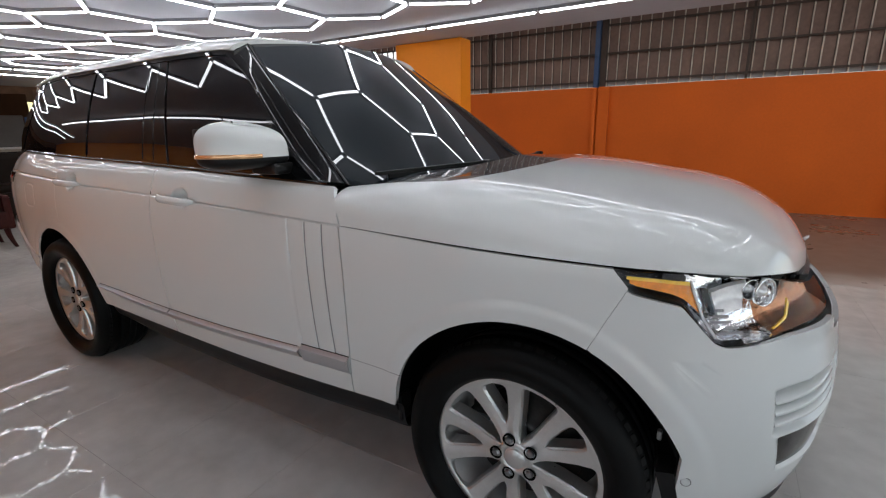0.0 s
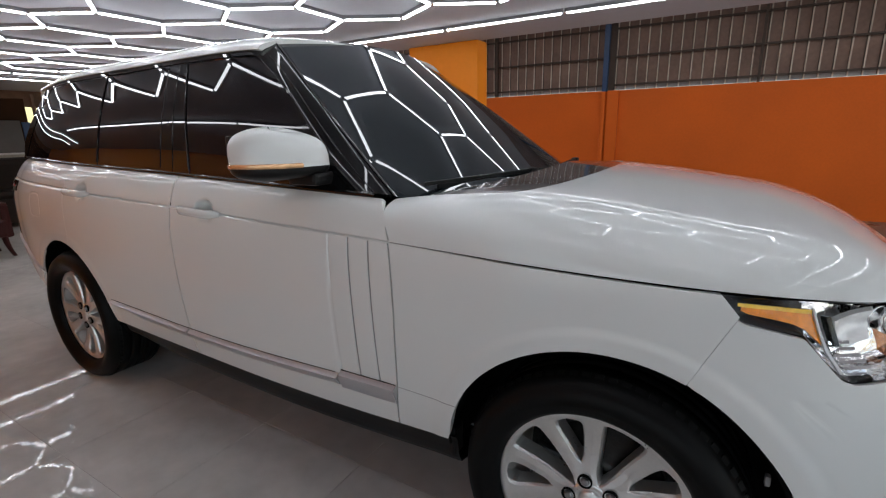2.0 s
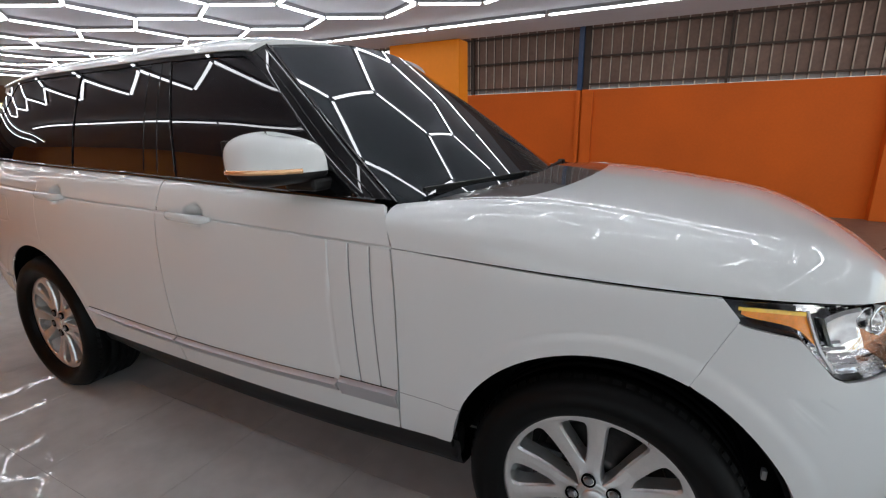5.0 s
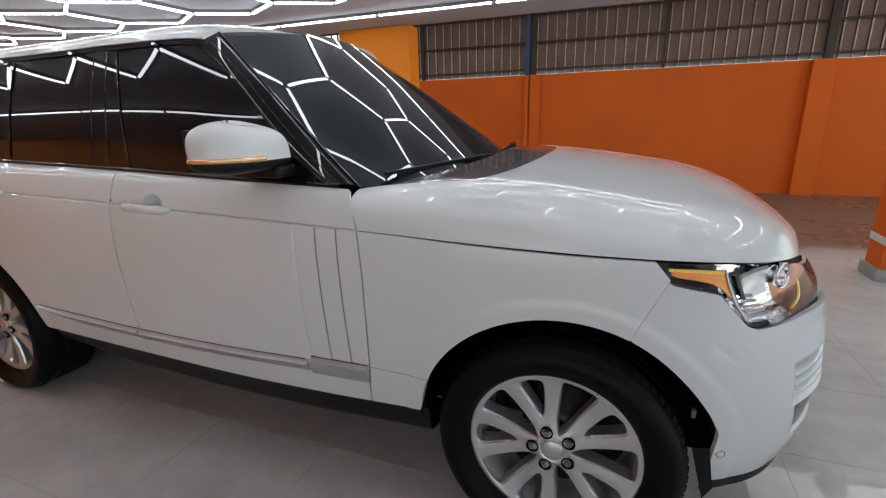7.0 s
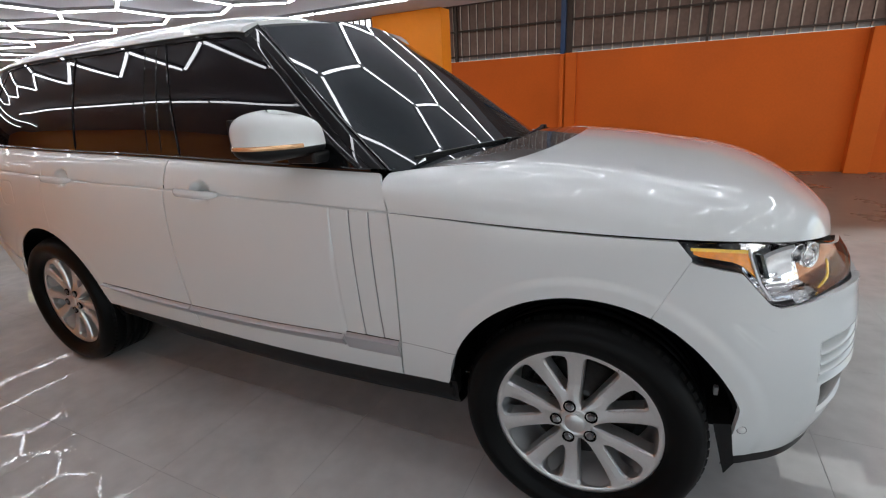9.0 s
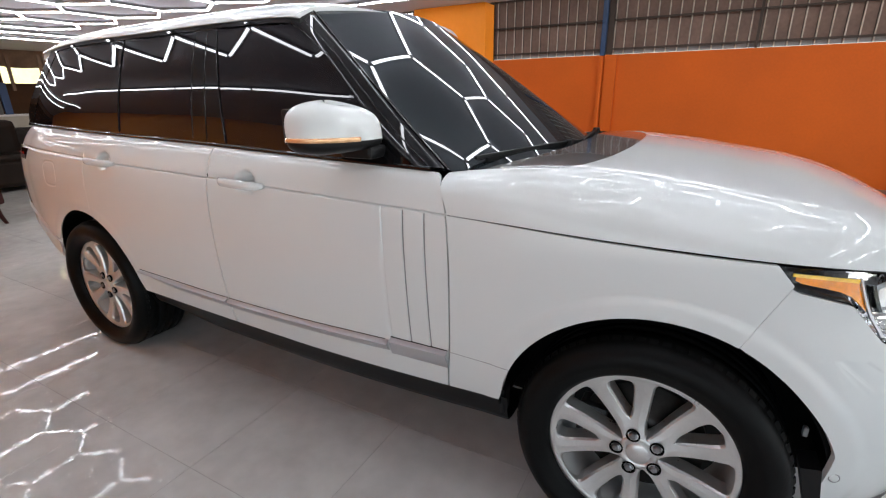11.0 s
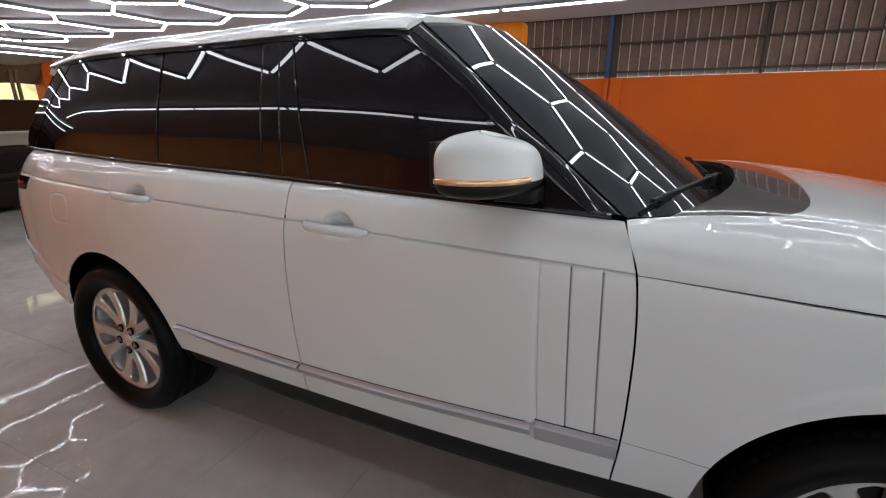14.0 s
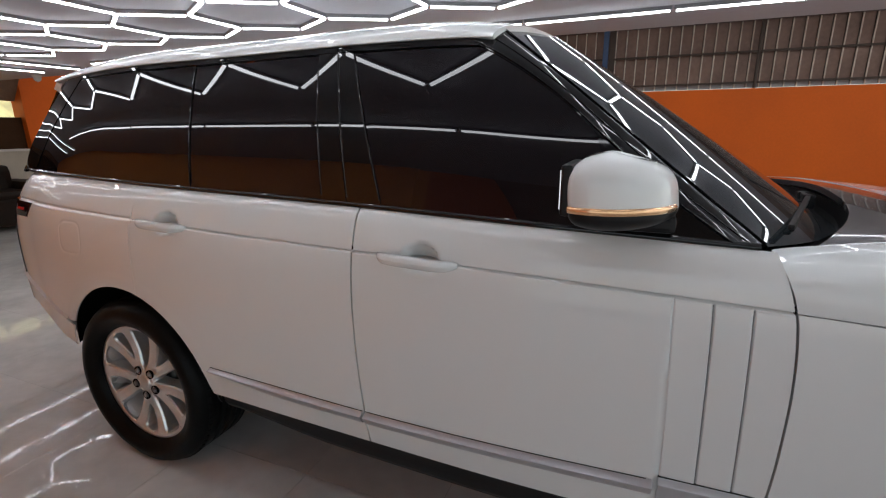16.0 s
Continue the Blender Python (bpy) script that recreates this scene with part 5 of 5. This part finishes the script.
# ---- ceiling lights ----
def tube(name, a, b, parent, width=0.0195):
    """One light tube from end to end: a glowing bar below a slim housing."""
    a, b = Vector(a), Vector(b)
    d = (b - a).length
    turn = Matrix.Translation(a) @ (b - a).to_track_quat("X", "Z").to_matrix().to_4x4()
    key = round(d, 3)
    if key not in TUBES:
        w = width / 2
        prof = [(-w, 0.004), (-w, -0.0025), (-w * 0.7, -0.007), (w * 0.7, -0.007), (w, -0.0025), (w, 0.004)]
        v = [(x, y, z) for x in (0.02, d - 0.02) for y, z in prof]
        n = len(prof)
        f = [(i, i + 1, n + i + 1, n + i) for i in range(n - 1)] + [tuple(range(n))[::-1], tuple(range(n, 2 * n))]
        me = bpy.data.meshes.new("light_tube")
        me.from_pydata(v, [], f)
        me.materials.append(TUBE)
        bm = bmesh.new()
        box(bm, (0.006, -0.012, 0.0045), (d - 0.006, 0.012, CEIL_Z - LED_Z))
        top = bpy.data.meshes.new("tube_housing")
        bm.to_mesh(top)
        bm.free()
        top.materials.append(HOUSING)
        TUBES[key] = (me, top)
    ob = new(name, TUBES[key][0])
    ob.parent = parent
    ob.matrix_local = turn
    back = new("tube_housing", TUBES[key][1])
    back.parent = ob
    return ob


TUBES = {}
grid = empty("hexagon_light", "honeycomb of white light tubes on the ceiling", "ceiling light", at=(0, 0, LED_Z))
A, E, HX, HY = 0.762, 0.44, -2.666, 0.5575
edges = {}
for row in range(3):
    for k in range(-5, 5):
        cx, cy = HX + A * k + (A / 2 if row % 2 else 0), HY - 1.5 * E * row
        ring = [(cx + E * math.cos(radians(30 + 60 * i)), cy + E * math.sin(radians(30 + 60 * i))) for i in range(6)]
        for i in range(6):
            p, q = ring[i], ring[(i + 1) % 6]
            edges[tuple(sorted(((round(p[0], 2), round(p[1], 2)), (round(q[0], 2), round(q[1], 2)))))] = (p, q)
for p, q in edges.values():
    d = Vector((q[0] - p[0], q[1] - p[1]))
    c = (Vector(p) + Vector(q)) / 2
    d = d.normalized() * E / 2
    tube("light_tube", (c.x - d.x, c.y - d.y, 0), (c.x + d.x, c.y + d.y, 0), grid)
border = empty("border_light", "straight white light tubes framing the honeycomb", "ceiling light", at=(0, 0, LED_Z))
BX0, BX1, BY0, BY1 = -6.78, 1.1, -1.62, 1.53
n = 8
for y in (BY0, BY1):
    for k in range(n):
        a, b = BX0 + (BX1 - BX0) * k / n, BX0 + (BX1 - BX0) * (k + 1) / n
        tube("light_tube", (a, y, 0), (b, y, 0), border)
# Two tubes across the bay beyond each end of the honeycomb.
for x in (-8.14, -7.42, 1.52, 2.1):
    for k in range(3):
        tube("light_tube", (x, -2.1 + 1.3 * k, 0), (x, -0.8 + 1.3 * k, 0), border)

# ---- furniture behind the car ----
sofa = empty("sofa", "dark brown leather sofa against the low wall", "sofa", at=(-9.95, 1.0, 0))
boxed("seat", (-0.4, -1.15, 0.08), (0.38, 1.1, 0.5), LEATHER, sofa, "", bevel=0.06)
boxed("backrest", (-0.48, -1.15, 0.4), (-0.12, 0.45, 1.1), LEATHER, sofa, "", bevel=0.1)
boxed("backrest", (-0.48, 0.4, 0.4), (-0.12, 1.1, 0.96), LEATHER, sofa, "", bevel=0.1)
boxed("armrest", (-0.4, 1.05, 0.08), (0.38, 1.3, 0.72), LEATHER, sofa, "", bevel=0.08)
boxed("seat_cushion", (-0.1, -1.1, 0.46), (0.4, 1.05, 0.6), LEATHER, sofa, "", bevel=0.06)

chair = empty("armchair", "maroon upholstered armchair with turned-out wooden legs", "armchair", at=(-7.45, -0.25, 0))
boxed("seat", (-0.26, -0.3, 0.24), (0.27, 0.3, 0.46), MAROON, chair, "", bevel=0.04)
boxed("backrest", (-0.36, -0.34, 0.24), (-0.2, 0.34, 0.92), MAROON, chair, "", bevel=0.06)
for y in (-0.3, 0.3):
    boxed("armrest", (-0.3, y - 0.045, 0.23), (0.26, y + 0.045, 0.66), MAROON, chair, "", bevel=0.04)
for lx in (-0.22, 0.22):
    for ly in (-0.23, 0.25):
        pts = np.zeros((8, 9, 3))
        for i, f in enumerate(np.linspace(0, 1, 8)):
            r = 0.036 - 0.016 * f
            ox = lx + math.copysign(0.05, lx) * f ** 2 * 0.6
            oy = ly + math.copysign(0.06, ly) * f ** 2 * 0.8
            for j in range(9):
                a = 2 * math.pi * j / 8
                pts[i, j] = (ox + r * math.cos(a), oy + r * math.sin(a), 0.26 * (1 - f))
        sheet("leg", pts, MAROON, chair, hub=(lx, ly, 0.17))
dome = empty("security_camera", "small white dome camera below the ceiling", "camera", at=(-8.9, 2.1, 2.2))
v, f = lathe([(0.0005, -0.07), (0.03, -0.06), (0.045, -0.035), (0.05, 0.0), (0.06, 0.0), (0.06, 0.014)], 28)
link_mesh("dome", [(a, c, b) for a, b, c in v], f, WHITE_TRIM, dome)

# ---- floor tiles ----
SIZE, JOINT, TX, TY = 0.61, 0.0018, -1.60, -1.375


def tile_mesh():
    h = SIZE / 2 - JOINT / 2
    bm = bmesh.new()
    box(bm, (-h, -h, -0.006), (h, h, 0.0), 0.0)
    top = [e for e in bm.edges if all(abs(v.co.z) < 1e-6 for v in e.verts)]
    bmesh.ops.bevel(bm, geom=top, offset=0.0006, segments=1, affect="EDGES")
    me = bpy.data.meshes.new("tile")
    bm.to_mesh(me)
    bm.free()
    me.materials.append(TILE)
    return me


tile = tile_mesh()
spots = [(TX + SIZE * (i + 0.5), TY + SIZE * (j + 0.5)) for i in range(-16, 14) for j in range(-9, 14)]
spots = [p for p in spots if X0 < p[0] < X1 and NEAR_Y + 0.3 < p[1] < 2.8]
spots.sort(key=lambda p: math.hypot((p[0] + 1.6) * 0.6, p[1] + 0.4))
for k, (px, py) in enumerate(spots[:300]):
    ob = new("tile", tile)
    ob.parent = floor
    ob.location = (px, py, random.uniform(-0.0004, 0.0004))
verts, faces = [], []
for px, py in spots[300:]:
    h = SIZE / 2 - JOINT / 2
    b = len(verts)
    verts += [(px - h, py - h, 0), (px + h, py - h, 0), (px + h, py + h, 0), (px - h, py + h, 0)]
    verts += [(px - h, py - h, -0.006), (px + h, py - h, -0.006), (px + h, py + h, -0.006), (px - h, py + h, -0.006)]
    faces += [(b, b + 1, b + 2, b + 3), (b, b + 4, b + 5, b + 1), (b + 1, b + 5, b + 6, b + 2), (b + 2, b + 6, b + 7, b + 3), (b + 3, b + 7, b + 4, b)]
far_tiles = link_mesh("far_tiles", verts, faces, TILE, floor, "grey floor tiles farther off", smooth=False)
tagged(far_tiles, kind="stuff")
